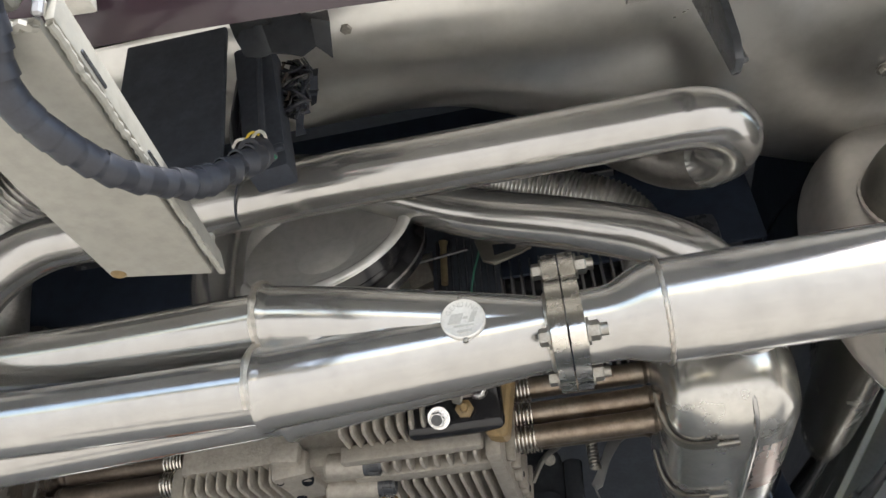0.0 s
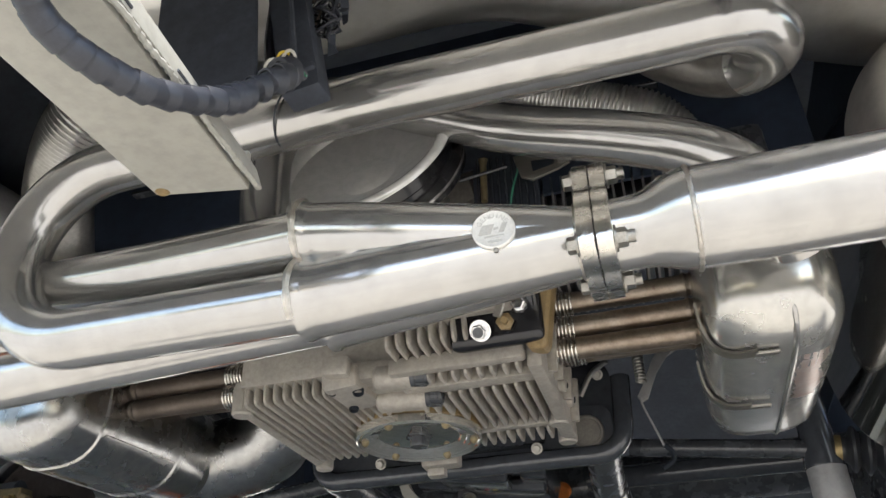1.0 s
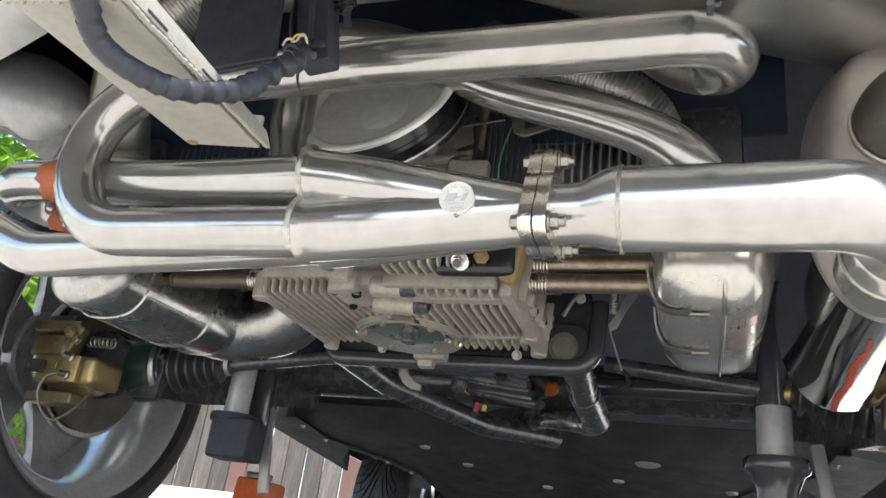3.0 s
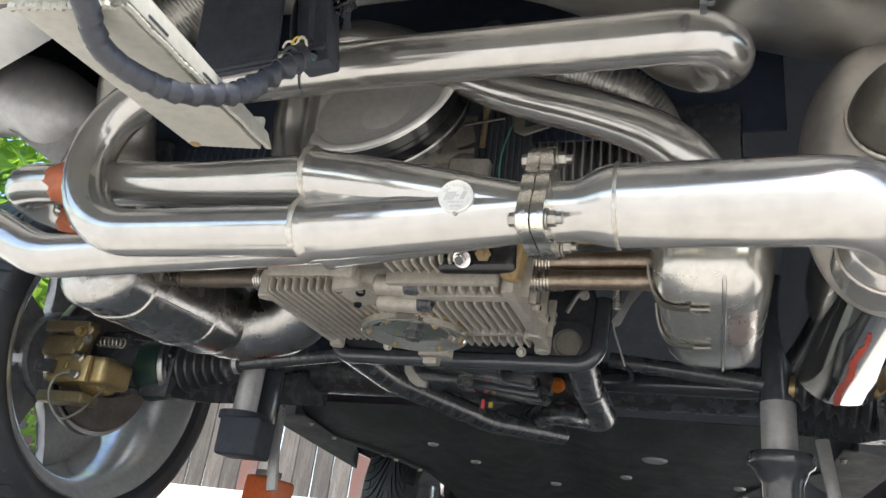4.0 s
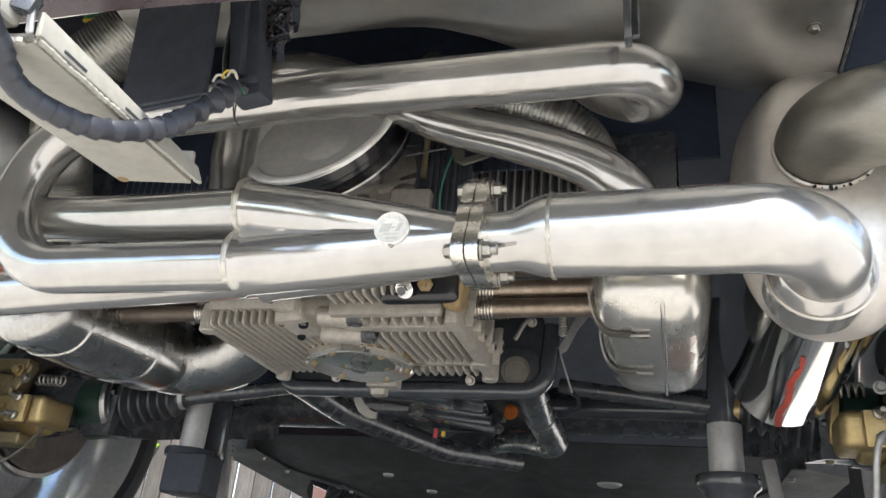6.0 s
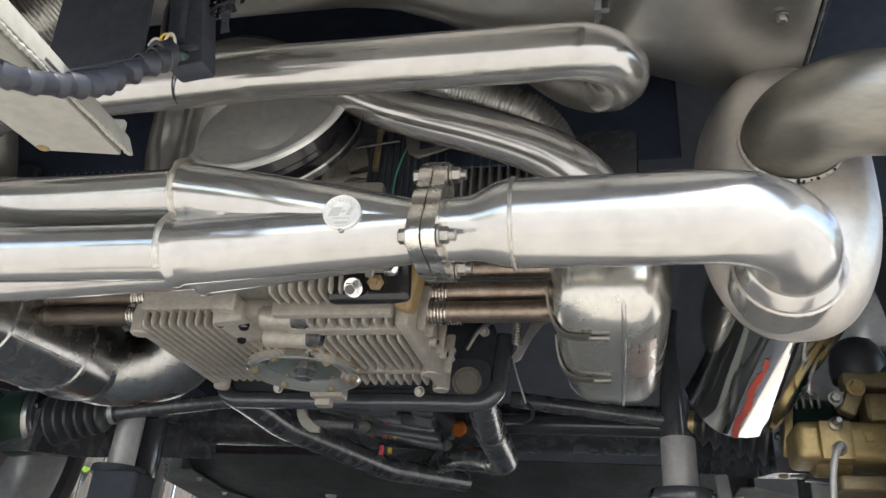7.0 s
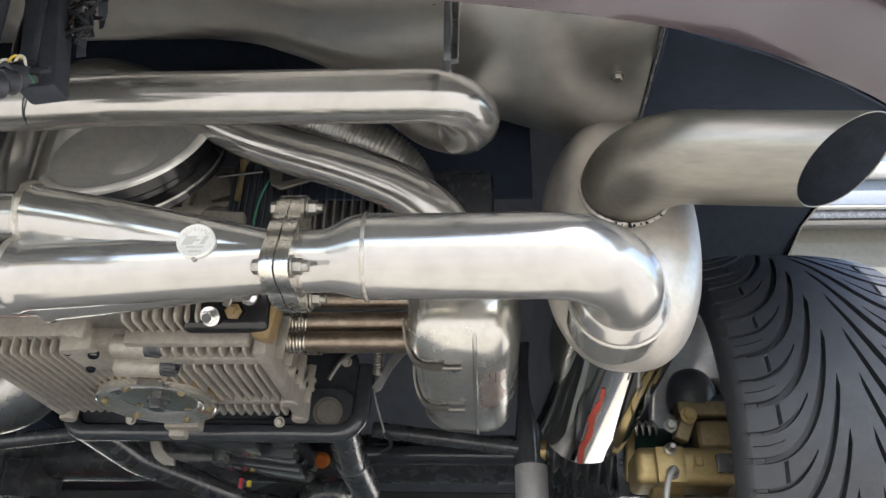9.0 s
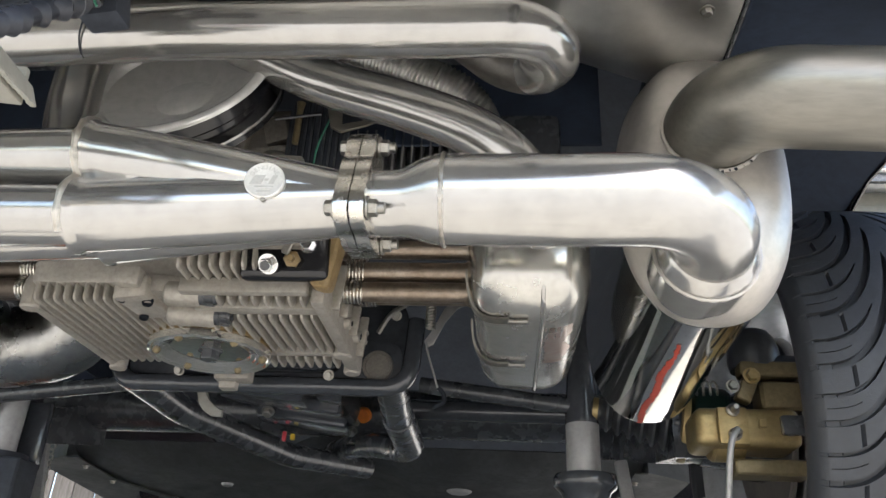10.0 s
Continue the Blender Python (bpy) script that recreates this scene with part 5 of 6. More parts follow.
# ---- wheels ----
def tyre_mesh(r, half, count=32, n_w=48):
    """A tyre round local x; its grid follows the swept V grooves, which are cut into the tread."""
    rows = [(-half * 0.90, r - 0.056, None), (-half * 1.00, r - 0.049, None), (-half * 1.03, r - 0.040, None), (-half * 1.025, r - 0.028, None), (-half * 0.99, r - 0.017, None)]
    for k in range(2 * n_w + 1):
        u = -1 + k / n_w
        rows.append((u * half * 0.94, r - 0.010 * abs(u) ** 2.6, u))
    rows += [(-x, rr, None) for x, rr, _ in rows[:5]][::-1]
    # kind of each line within one pitch: edges of the long and short groove, a fine sipe, a short dash
    lines = [("long", -1.12), ("long", -0.88), ("long", 0.0), ("long", 0.88), ("long", 1.12), ("dash", 0.20), ("dash", 0.205), ("dash", 0.33), ("dash", 0.335),
             ("short", -1.25), ("short", -0.8), ("short", 0.8), ("short", 1.25), ("sipe", 0.735), ("sipe", 0.745), ("sipe", 0.755), ("sipe", 0.765)]
    dash_at = {5: 0.03, 6: 0.09, 7: 0.91, 8: 0.97}
    verts, faces = [], []
    m = len(rows)
    for i in range(count):
        for n_l, (kind, q) in enumerate(lines):
            for x, rr, u in rows:
                w = 1.0 if u is None else abs(u)
                swept = 3.4 * (1 - w) ** 2.9
                slope = min(3.0, math.sqrt(1 + (6.2 * (1 - w) ** 1.9) ** 2))
                long_w = 0.052 * slope * (1.0 if w > 0.22 else 1.0 - 0.25 * (0.22 - w) / 0.22)
                short_w = 0.030 * min(1.0, max(0.25, (w - 0.30) / 0.35)) * min(slope, 2.0)
                g = 0.0
                if kind == "long":
                    ph = q * long_w
                    if u is not None and abs(q) < 1 and w > 0.12:
                        g = 1.0 if w < 0.86 else (0.55 if w < 0.98 else 0.2)
                elif kind == "short":
                    ph = 0.52 + q * short_w
                    if u is not None and abs(q) < 1 and w > 0.42:
                        g = 0.9 if w < 0.86 else (0.5 if w < 0.98 else 0.2)
                else:
                    ph = q
                    if u is not None and kind == "dash" and n_l in (6, 7) and 0.695 < w < 0.725:
                        g = 0.45
                    if u is not None and kind == "sipe" and n_l in (14, 15) and 0.70 < w < 0.97:
                        g = 0.3
                    lo, hi = 1.16 * long_w + 0.004, 1 - 1.16 * long_w - 0.004
                    if kind == "dash":
                        ph = lo + (0.52 - 1.3 * short_w - lo) * dash_at[n_l]
                    else:
                        ph = 0.52 + 1.3 * short_w + (hi - 0.52 - 1.3 * short_w) * (0.47 + 0.02 * (n_l - 13))
                a = 2 * math.pi * (i + ph - swept) / count
                rr = rr - 0.009 * g
                verts.append((x, rr * math.cos(a), rr * math.sin(a)))
    n = count * len(lines)
    for i in range(n):
        j = (i + 1) % n
        for k in range(m - 1):
            faces.append((i * m + k, i * m + k + 1, j * m + k + 1, j * m + k))
    me = bpy.data.meshes.new("tyre")
    me.from_pydata(verts, [], faces)
    me.materials.append(rubber)
    me.polygons.foreach_set("use_smooth", [True] * len(me.polygons))
    me.set_sharp_from_angle(angle=radians(38))
    return me


WY, WZ, WX, WR, WH = 1.20, 0.378, 0.792, 0.320, 0.127
tyre_data = tyre_mesh(WR, WH)


def wheel(s, place):
    w = thing("wheel", "polished alloy wheel with a wide V-tread tyre", "wheel", "road wheels", place=place)
    t = new("tyre", tyre_data)
    t.parent = w
    t["label"] = "black rubber tyre with swept V grooves"
    ax = Matrix.Rotation(radians(90), 4, "Y")
    prof = [(r_ * 1.20, h_ * 1.12) for r_, h_ in [(0.212, -0.102), (0.217, -0.104), (0.219, -0.100), (0.213, -0.092), (0.198, -0.080), (0.188, -0.05), (0.182, 0.0), (0.182, 0.045), (0.190, 0.07), (0.205, 0.095), (0.215, 0.104), (0.212, 0.107),
            (0.203, 0.100), (0.186, 0.074), (0.176, 0.045), (0.176, 0.0), (0.183, -0.05), (0.193, -0.082), (0.205, -0.098)]]
    rim = part("rim", turned(prof + [prof[0]], ax if s > 0 else ax @ Matrix.Diagonal((1, 1, -1, 1)), 96), rim_alloy, w, "polished alloy rim barrel")
    for k in range(5):
        a = radians((36 if s > 0 else 17) + 72 * k)
        out = []
        for r, hw in ((0.04, 0.030), (0.085, 0.050), (0.12, 0.050), (0.17, 0.062), (0.217, 0.088)):
            out.append((r, hw))
        pts = [(r, hw) for r, hw in out] + [(r, -hw) for r, hw in out[::-1]]
        m = Matrix(((0, 0, s, 0), (1, 0, 0, 0), (0, 1, 0, 0), (0, 0, 0, 1))) @ pose(0, 0, 0.045, 0, 0, math.degrees(a))
        part("spoke", plate(pts, 0.022, m, 0.004), wheel_back, rim, "dark back of a wide spoke")
    part("hub", turned([(0, 0.03), (0.085, 0.03), (0.09, 0.036), (0.09, 0.066), (0, 0.07)], Matrix.Diagonal((s, 1, 1, 1)) @ ax, 40), wheel_back, rim)
    return w


wheel(1, (WX, WY, WZ))
wheel(-1, (-WX - 0.048, WY, WZ + 0.030))
front = thing("wheel", "front wheel with a black V-tread tyre under the floor pan", "wheel", "road wheels", place=(-0.655, 2.76, 0.300))
t = new("tyre", tyre_data)
t.parent = front
t.scale = (0.72, 0.93, 0.93)
part("rim", turned([(0.0, 0.02), (0.10, 0.02), (0.12, -0.03), (0.185, -0.05), (0.20, -0.07), (0.20, 0.07), (0.18, 0.05), (0.10, 0.05), (0, 0.05)], Matrix.Rotation(radians(90), 4, "Y"), 48), chrome, front)


# ---- brakes, drive shafts, suspension ----
def brake(s):
    b = thing("brake_caliper", "gold plated brake caliper with bleeders and a spring", "brake caliper", "brake calipers")

    out = 0.0 if s > 0 else -0.042
    b.location.x = out

    def P(x, y, z, *r):
        return pose(s * x, y, z, *r)
    part("body", block((0.128, 0.075, 0.048), P(0.640, 1.085, 0.352), 0.012, 4), gold, b)
    # bridge, arms and web are coloured darker for the shade inside the wheel
    part("bridge", block((0.075, 0.045, 0.040), P(0.700, 1.080, 0.396), 0.010, 3), bronze_dark, b)
    part("top_arm", block((0.100, 0.028, 0.020), P(0.690, 1.068, 0.430), 0.005, 3), bronze_dark, b)
    part("web", block((0.020, 0.020, 0.050), P(0.650, 1.066, 0.410, 0, 25, 0), 0.005, 3), bronze_dark, b)
    part("arm", block((0.100, 0.045, 0.020), P(0.672, 1.085, 0.306), 0.006, 3), bronze_dark, b)
    part("piston_house", turned([(0, 0), (0.030, 0), (0.033, 0.004), (0.033, 0.040), (0, 0.04)], axis_to((s * 0.600, 1.095, 0.350), (s, 0, 0)), 32), gold, b)
    part("pad_slot", block((0.038, 0.012, 0.024), P(0.695, 1.040, 0.352), 0.003), black_paint, b)
    part("face", block((0.036, 0.010, 0.046), P(0.618, 1.041, 0.350), 0.003), gold, b)
    part("number_bar", block((0.010, 0.003, 0.012), P(0.655, 1.041, 0.355), 0.001, 1), gold, b)
    for z in (0.338, 0.368):
        part("bleeder", turned([(0, 0), (0.008, 0), (0.008, 0.006), (0.005, 0.008), (0.005, 0.018), (0.003, 0.022), (0, 0.022)], axis_to((s * 0.618, 1.037, z), (0, -1, 0)), 12), zinc, b)
    if s > 0:
        hose = [(0.618, 1.018, 0.338), (0.612, 1.005, 0.336), (0.604, 1.002, 0.322), (0.600, 1.006, 0.300), (0.598, 1.016, 0.270), (0.596, 1.03, 0.245), (0.590, 1.06, 0.24), (0.588, 1.10, 0.27)]
    else:
        hose = [(0.618, 1.02, 0.338), (0.634, 1.01, 0.328), (0.640, 1.01, 0.300), (0.628, 1.02, 0.272), (0.612, 1.03, 0.262), (0.596, 1.05, 0.285), (0.590, 1.08, 0.33)]
    part("hose", tube(smooth_path([(s * x, y, z) for x, y, z in hose], 6), 0.0038 if s > 0 else 0.0024, 12), dull_steel if s > 0 else bush_steel, b, "grey brake bleed hose")
    bm = bmesh.new()
    spring(bm, (s * 0.560, 1.06, 0.402), (s * 0.612, 1.06, 0.404), 0.0085, 0.0016, 6)
    part("spring", bm, zinc, b, "bright coil spring")
    hex_bolt("bolt", (s * 0.625, 1.045, 0.402), (0, -1, 0), 0.011, b)
    hex_bolt("bolt", (s * 0.652, 1.052, 0.418), (0, -1, 0), 0.014, b, gold)
    if s > 0:
        part("dust_boot", turned([(0, 0.044), (0.012, 0.043), (0.022, 0.038), (0.029, 0.028), (0.033, 0.014), (0.034, 0.0), (0.032, -0.014), (0, -0.014)], P(0.668, 1.085, 0.450), 32), boot_rubber, b, "domed black rubber dust boot")
    part("guide_boot", tube([(s * 0.655, 1.07, 0.440), (s * 0.715, 1.07, 0.440)], [0.014, 0.012], 16), black_plastic, b)
    d = thing("brake_disc", "bare steel brake disc behind the caliper", "brake disc", "brake discs", place=(out, 0, 0 if s > 0 else 0.022))
    ax = axis_to((s * 0.712, WY, WZ), (s, 0, 0))
    part("disc", turned([(0.06, 0), (0.138, 0), (0.139, 0.002), (0.139, 0.016), (0.138, 0.018), (0.06, 0.018)], ax, 64), disc_mat, d)
    part("shield", turned([(0.05, -0.012), (0.125, -0.012), (0.130, -0.006), (0.128, -0.010), (0.05, -0.016)], ax, 48), rust_brown, d, "rusty brown backing plate")
    part("carrier", turned([(0, -0.10), (0.045, -0.10), (0.050, -0.06), (0.062, -0.04), (0.066, -0.016), (0, -0.016)], ax, 40), black_paint, d)


def drive_shaft(s):
    d = thing("drive_shaft", "black drive shaft with a ribbed rubber boot", "drive shaft", "drive shafts")
    a = V(s * 0.205, 1.235, 0.452)
    b = V(s * 0.610, WY, 0.392)
    di = (b - a).normalized()
    part("shaft", tube([a, b], 0.0125, 20), black_paint, d)
    ax = axis_to(b, di)
    part("joint", turned([(0, -0.012), (0.050, -0.012), (0.055, -0.006), (0.055, 0.036), (0.050, 0.042), (0, 0.042)], ax, 40), green_paint, d, "dark green joint housing")
    part("joint_flange", turned([(0, -0.024), (0.052, -0.024), (0.0575, -0.021), (0.0585, -0.017), (0.0585, -0.012), (0, -0.012)], ax, 48), gold if s > 0 else disc_mat, d, "bright steel flange ring")
    part("flange_face", turned([(0.030, -0.0265), (0.051, -0.0265), (0.0535, -0.024), (0.030, -0.024)], ax, 40), gloss_black, d)
    for k in range(6):
        aa = 2 * math.pi * k / 6 + 0.3
        part("flange_bolt", turned([(0, -0.006), (0.0045, -0.006), (0.006, -0.004), (0.006, 0.0), (0, 0.0)], ax @ pose(0.044 * math.cos(aa), 0.044 * math.sin(aa), -0.0265), 12), gloss_black, d)
    prof = [(0.014, -0.150), (0.017, -0.146), (0.017, -0.134)]
    for k in range(6):
        z = -0.130 + 0.0165 * k
        r = 0.020 + 0.0030 * k
        prof += [(r, z), (r + 0.009, z + 0.004), (r + 0.010, z + 0.0075), (r + 0.0005, z + 0.0135)]
    prof += [(0.040, -0.028), (0.0, -0.026)]
    part("boot", turned(prof, ax, 40), boot_rubber, d, "ribbed rubber boot")
    part("small_clamp", turned([(0.0175, -0.146), (0.0185, -0.146), (0.0185, -0.138), (0.0175, -0.138)], ax, 24), gold if s > 0 else dull_steel, d)


def shock(s):
    k = thing("shock_absorber", "grey shock absorber in a black lower cup", "shock absorber", "shock absorbers")
    x, y, top = (0.450, 1.215, 0.085) if s > 0 else (-0.462, 1.255, 0.13)
    wide = 0.0245 if s > 0 else 0.0225
    part("tube", turned([(0, 0), (wide - 0.001, 0), (wide, 0.004), (wide, top), (0, top)], pose(x, y, 0.305), 32), shock_grey, k)
    part("sleeve", turned([(0, 0), (wide, 0), (wide + 0.001, 0.004), (0.012, 0.20), (0, 0.20)], pose(x, y + 0.004, 0.305 + top), 32), gloss_black, k, "black upper sleeve")
    if s > 0:
        part("cup", turned([(0, 0), (0.027, 0), (0.028, 0.078), (0.036, 0.098), (0.0435, 0.104), (0.0450, 0.109), (0.0450, 0.118), (0.043, 0.122), (0.039, 0.120), (0.037, 0.108), (0, 0.106)], pose(x, y - 0.015, 0.192), 40), gloss_black, k, "flared black lower cup")
        return
    part("collar", turned([(0.020, -0.006), (0.043, -0.006), (0.044, 0.0), (0.043, 0.007), (0.020, 0.007)], pose(x + 0.006, y - 0.01, 0.322), 32), black_plastic, k, "black collar")
    part("back_bracket", block((0.090, 0.016, 0.11), pose(x - 0.004, y + 0.045, 0.37), 0.004), gloss_black, k, "black bracket behind the tube")
    part("cup", block((0.080, 0.066, 0.070), pose(x - 0.026 * s, y - 0.02, 0.284, 0, 0, 4), 0.008, 3), black_plastic, k, "black lower block")


for s in (-1, 1):
    brake(s)
    drive_shaft(s)
    shock(s)
    arm = thing("trailing_arm", "black pressed steel trailing arm", "suspension arm", "trailing arms")
    part("arm", loft(bmesh.new(), [[V(s * (xx + dx), yy, zz + dz) for dx, dz in ((-w, -h), (w, -h), (w, h), (-w, h))] for xx, yy, zz, w, h in
                                   ((0.60, 1.16, 0.37, 0.03, 0.035), (0.59, 1.30, 0.385, 0.025, 0.03), (0.56, 1.45, 0.42, 0.02, 0.03), (0.50, 1.62, 0.47, 0.012, 0.045))]), black_paint, arm)
    part("plate", block((0.020, 0.012, 0.16), pose(-0.428 if s < 0 else 0.53, 1.33, 0.285, 0, -8, 0), 0.004), shock_grey, arm, "pale grease-stained plate")

# transaxle, frame horns, cross tube
axle = thing("transaxle", "black painted gearbox housing between the frame horns", "gearbox")
bm = bmesh.new()
box(bm, (0.22, 0.16, 0.16), pose(0, 1.13, 0.50), 0.02)
box(bm, (0.16, 0.30, 0.14), pose(-0.01, 1.34, 0.51), 0.03)
part("housing", bm, gloss_black, axle)
bell = thing("engine_mount_bar", "gloss black cross bar under the bell housing", "mount bar")
part("bar", tube([(-0.208, 1.085, 0.47), (-0.206, 1.082, 0.402), (0.206, 1.080, 0.400), (0.212, 1.085, 0.50)], 0.0125, 24, [0, 0.03, 0.035, 0], 10), gloss_black, bell)
part("web_plate", block((0.40, 0.006, 0.05), pose(0, 1.092, 0.425), 0.002), gloss_black, bell)
part("back_plate", plate(rounded(0.40, 0.14, 0.04), 0.012, pose(0, 1.098, 0.470, 90, 0, 0), 0.003), gloss_black, bell)
part("bush", turned([(0, -0.002), (0.0165, -0.002), (0.0175, 0.0006), (0.0205, 0.0006), (0.0215, -0.002), (0.0215, -0.03), (0, -0.03)], axis_to((0.162, 1.076, 0.430), (0, -1, -0.15)), 32), bush_steel, bell, "grey round bush")
part("bush_ring", plate(rounded(0.066, 0.066, 0.018), 0.006, axis_to((0.162, 1.086, 0.432), (0, -1, -0.1)), 0.002), gloss_black, bell)
for xx, zz in ((-0.112, 0.415), (0.098, 0.412), (0.185, 0.50)):
    hex_bolt("bolt", (xx, 1.066, zz), (0, -1, -0.4), 0.0095, bell)
part("hook_arm", tube(smooth_path([(0.160, 1.07, 0.475), (0.178, 1.06, 0.50), (0.20, 1.05, 0.51)], 5), 0.0035, 8), zinc, bell)
part("lever", plate([(0.0000, 0.0000), (0.0154, 0.0005), (0.0194, -0.0130), (0.0291, -0.0224), (0.0429, -0.0251), (0.0430, -0.0352), (0.0261, -0.0342), (0.0125, -0.0251), (0.0047, -0.0135)], 0.008, pose(-0.1132, 1.150, 0.4063, 90, 0, 0), 0.002), cream, axle, "short curved pale lever")
for p, sz in (((-0.03, 1.30, 0.437), (0.20, 0.05, 0.02)), ((0.0, 1.40, 0.430), (0.13, 0.10, 0.02)), ((-0.02, 1.22, 0.430), (0.10, 0.07, 0.03)), ((0.06, 1.26, 0.44), (0.04, 0.05, 0.03)), ((-0.07, 1.36, 0.435), (0.03, 0.06, 0.03))):
    part("rib", block(sz, pose(*p, 4, 6, 5), 0.008, 3), gloss_black, axle)
for p in ((0.045, 1.56, 0.475), (-0.052, 1.30, 0.422), (0.0605, 1.445, 0.428)):
    hex_bolt("bolt", p, (0, -0.5, -0.8), 0.014, axle)
part("filler_cap", turned([(0, 0), (0.013, 0), (0.016, 0.006), (0.014, 0.016), (0, 0.018)], axis_to((0.062, 1.560, 0.490), (-0.2, -0.7, -0.6)), 20), orange_cap, axle, "orange plastic cap")
part("filler_cap", turned([(0, 0), (0.009, 0), (0.011, 0.006), (0.008, 0.014), (0, 0.015)], axis_to((0.040, 1.565, 0.498), (-0.6, -0.7, -0.2)), 16), orange_cap, axle, "orange plastic cap")
part("connector", block((0.007, 0.008, 0.018), pose(-0.0597, 1.44, 0.413), 0.002), red_wire, axle, "red connector")
part("connector", block((0.008, 0.008, 0.011), pose(-0.0443, 1.44, 0.412), 0.002), yellow_wire, axle, "yellow connector")
horns = thing("frame_horns", "grey-black forked frame horns round the gearbox", "chassis frame")
part("horn", tube([(-0.205, 1.12, 0.425), (-0.190, 1.28, 0.415), (-0.085, 1.58, 0.408), (0.03, 1.80, 0.430)], 0.023, 28, [0, 0.2, 0.3, 0], 14), black_paint, horns)
part("horn", tube([(0.175, 1.11, 0.425), (0.165, 1.28, 0.415), (0.168, 1.47, 0.403), (0.06, 1.56, 0.430), (-0.05, 1.80, 0.460)], [0.024] * 15 + [0.026] * 15 + [0.0235] * 17, 28, [0, 0.2, 0.075, 0.3, 0], 14), black_paint, horns)
cross = thing("torsion_tube", "black round torsion tube across the chassis", "chassis tube")
part("tube", tube([(-0.60, 1.60, 0.500), (0.60, 1.60, 0.500)], 0.048, 36), black_paint, cross)
part("lower_tube", tube([(0.12, 1.45, 0.47), (0.46, 1.40, 0.455)], 0.018, 24), gloss_black, cross)
lever = thing("clutch_linkage", "grey clutch return spring with a hanging rod", "linkage")
bm = bmesh.new()
spring(bm, (0.240, 1.00, 0.500), (0.240, 1.00, 0.455), 0.006, 0.0012, 11)
part("return_spring", bm, zinc, lever)
part("rod", tube(smooth_path([(0.2365, 1.00, 0.437), (0.238, 1.00, 0.425), (0.2544, 1.00, 0.3746)], 6), 0.0013, 8), dull_steel, lever)
part("hook", tube(smooth_path([(0.254, 1.00, 0.378), (0.2608, 1.00, 0.370), (0.2605, 1.00, 0.360), (0.2484, 1.00, 0.353)], 6), 0.0028, 10), soot, lever, "black rubber rod end")
part("arm", plate([(0.0, 0.0), (0.008, 0.012), (0.024, 0.045), (0.040, 0.062), (0.062, 0.068), (0.060, 0.056), (0.040, 0.046), (0.026, 0.026), (0.012, -0.004), (0.004, -0.008)], 0.004, pose(0.2325, 1.006, 0.440, 90, 0, 0), 0.001), dull_steel, lever, "pressed steel lever arm")

# floor pan, sloping down towards the front
pan = thing("floor_pan", "black underseal floor pan with round drain plugs", "floor pan")


def pan_z(y):
    return 0.424 - 0.134 * (y - 1.80)


rows = []
for yy in [1.74, 1.80, 1.90, 2.0, 2.05, 2.10, 2.15, 2.20, 2.3] + [2.4 + 0.1 * k for k in range(11)]:
    hw = float(np.interp(yy, (1.74, 1.90, 2.06, 2.18, 2.4), (0.635, 0.615, 0.495, 0.435, 0.42)))
    z = pan_z(yy) + (0.03 if yy < 1.75 else 0)
    half = [(hw, 0.03), (hw - 0.005, 0.0), (hw - 0.06, 0.0), (hw - 0.16, 0.0), (0.12, 0.002), (0.08, 0.02)]
    rows.append([V(-a, yy, z + dz) for a, dz in half] + [V(0, yy, z + 0.03)] + [V(a, yy, z + dz) for a, dz in half[::-1]])
part("pan", thicken(strip(bmesh.new(), rows), 0.003), under_paint, pan)
for xx, yy in ((-0.32, 1.92), (0.23, 1.92), (-0.24, 2.05), (0.15, 2.08), (-0.50, 2.05), (0.42, 2.10), (-0.05, 2.2)):
    part("drain_plug", turned([(0, -0.004), (0.024, -0.004), (0.028, -0.001), (0.030, 0.001), (0, 0.001)], pose(xx, yy, pan_z(yy) - 0.002, -7.6, 0, 0) @ Matrix.Diagonal(((1.0, 0.7, 1, 1) if (xx, yy) == (0.23, 1.92) else (0.5, 0.4, 1, 1))), 28), shock_grey, pan, "pale round drain plug")
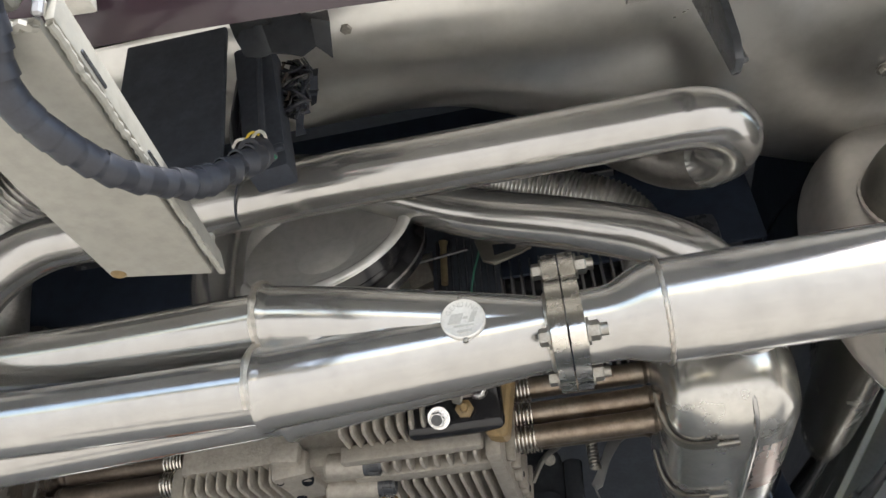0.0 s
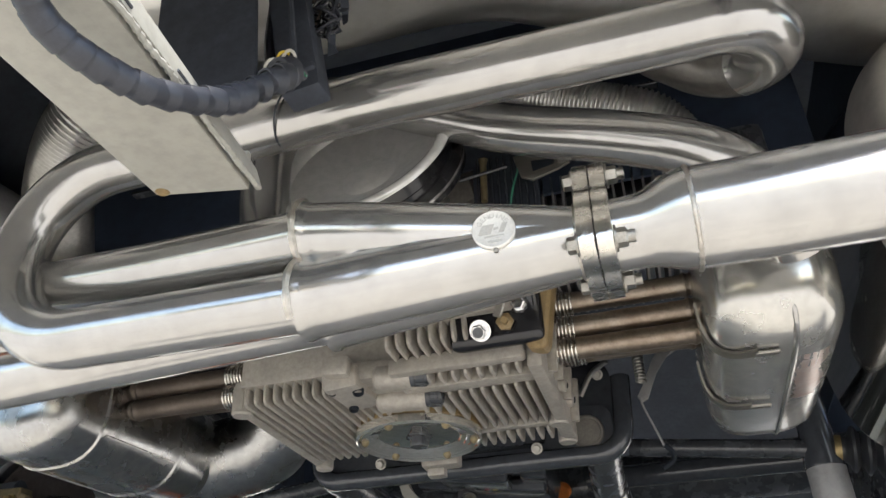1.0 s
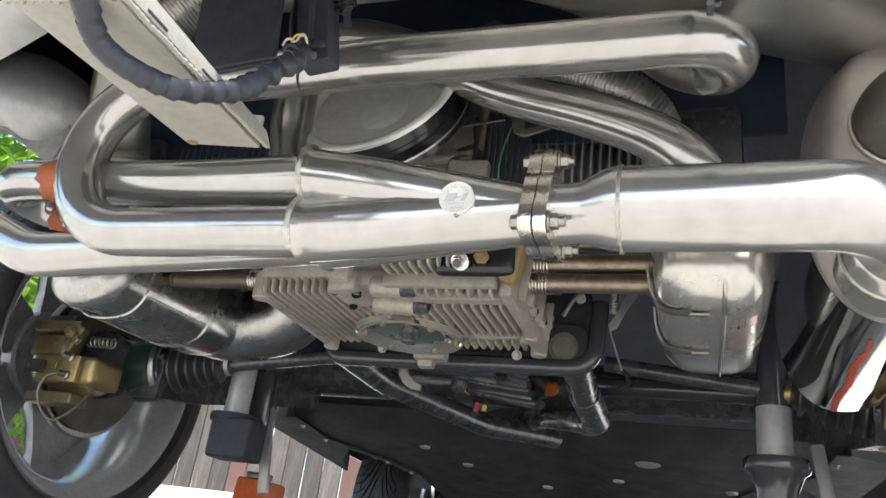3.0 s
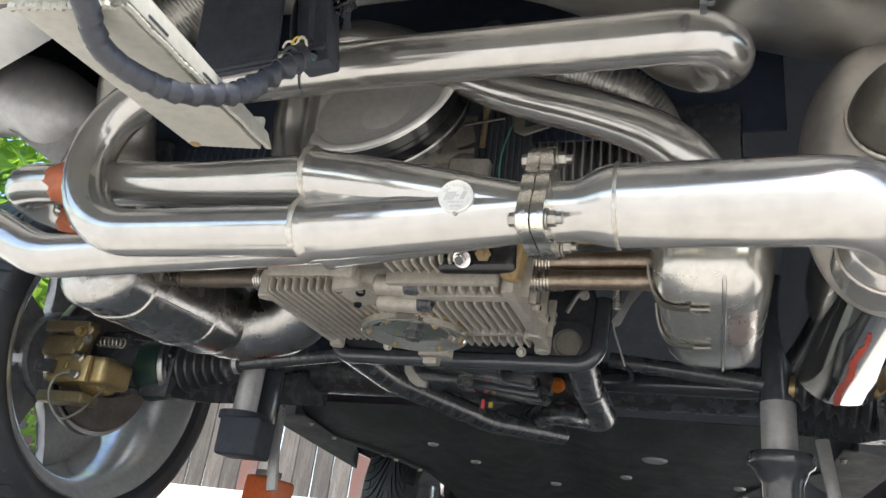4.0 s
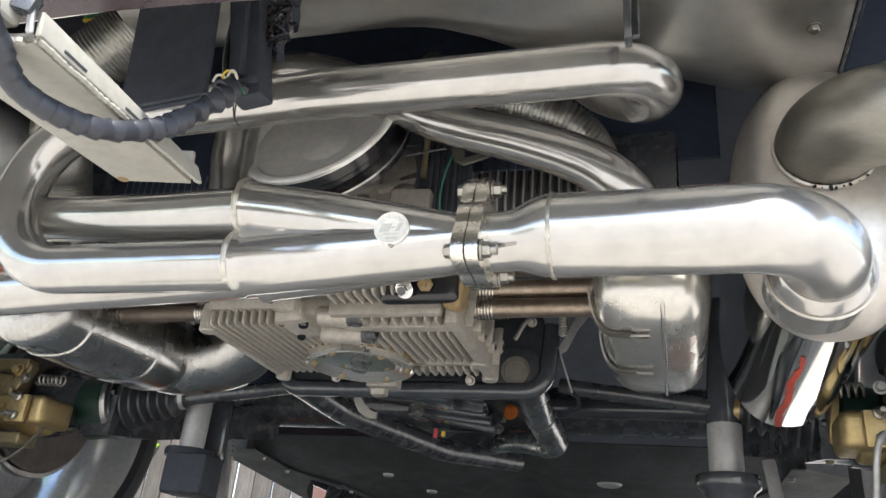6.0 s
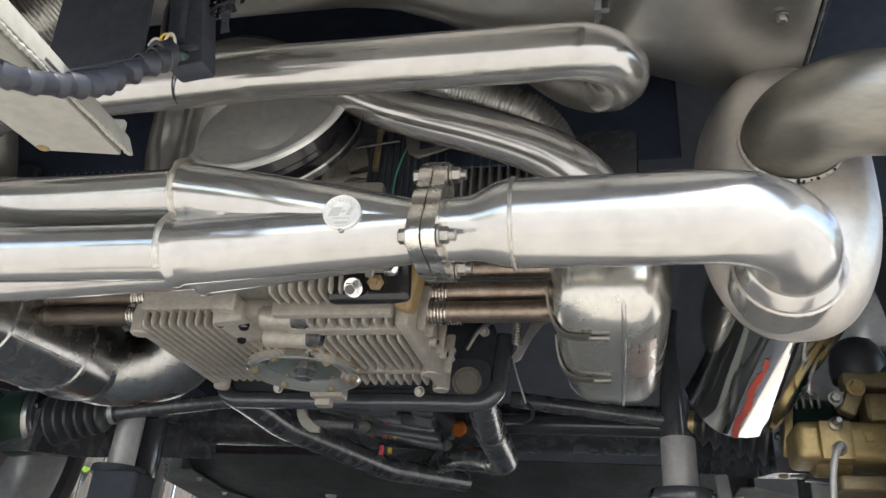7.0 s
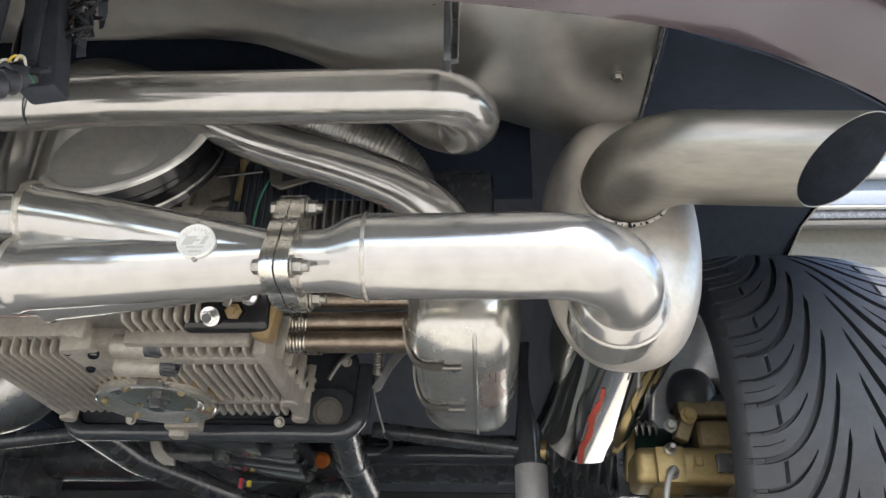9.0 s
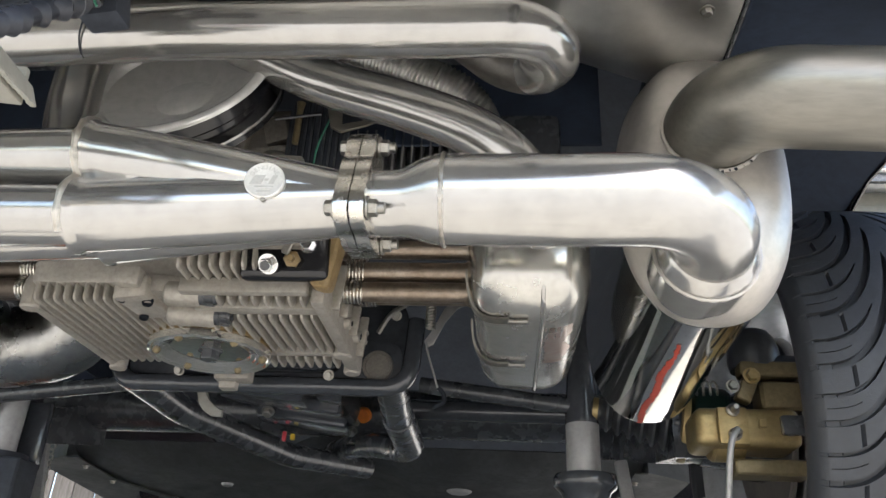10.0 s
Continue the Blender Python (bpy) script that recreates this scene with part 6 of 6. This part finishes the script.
EDGE = [(0.632, 1.745), (0.612, 1.90), (0.555, 1.98), (0.491, 2.06), (0.431, 2.18)]
for s in (-1, 1):
    part("edge_flange", thicken(strip(bmesh.new(), [[V(s * (x - d0), y, pan_z(y) - 0.0045) for d0 in (0.0, 0.026)] for x, y in EDGE]), 0.003), under_paint, pan, "worn bolted edge flange")
    for x, y in ((0.612, 1.80), (0.594, 1.905), (0.474, 2.065), (0.432, 2.15)):
        hex_bolt("bolt", (s * x, y, pan_z(y) - 0.0070), (0, 0.13, -1), 0.010, pan)
    outline = [(0.634, 1.745), (0.728, 1.80), (0.662, 2.225), (0.625, 2.10), (0.557, 1.98), (0.614, 1.90)]
    bm = bmesh.new()
    low = [bm.verts.new((s * x, y, pan_z(y) - 0.004)) for x, y in outline]
    high = [bm.verts.new((s * x, y, pan_z(y) + 0.040)) for x, y in outline]
    bm.faces.new(low)
    bm.faces.new(high[::-1])
    for k in range(len(low)):
        j = (k + 1) % len(low)
        bm.faces.new((low[k], low[j], high[j], high[k]))
    part("sill", bm, under_paint, pan, "black sealed side sill")

# jack with chain at the far side
jack = thing("jack", "orange painted jack with a hanging chain", "jack")
part("body", block((0.075, 0.10, 0.16), pose(-0.596, 1.62, 0.175, 0, 4, 0), 0.010, 3), orange_paint, jack)
part("post", tube([(-0.613, 1.62, 0.0), (-0.613, 1.62, 0.15)], 0.035, 24), orange_paint, jack)
part("base", block((0.24, 0.24, 0.02), pose(-0.613, 1.62, 0.012), 0.006), orange_paint, jack)
part("head", block((0.04, 0.05, 0.014), pose(-0.588, 1.60, 0.262), 0.003), zinc, jack)
first = None
for k in range(14):
    m = pose(-0.574 + 0.002 * (k % 2), 1.58, 0.275 + 0.0105 * k, 90 if k % 2 else 0, 90, 0 if k % 2 else 90)
    if first is None:
        ring = circle_points((0, 0, 0), (0, 0, 1), 0.0065, 16)
        first = part("link", tube(ring + [ring[0]], 0.0016, 6), zinc, jack)
        ob = first
    else:
        ob = new("link", first.data)
        ob.parent = jack
    ob.matrix_local = m
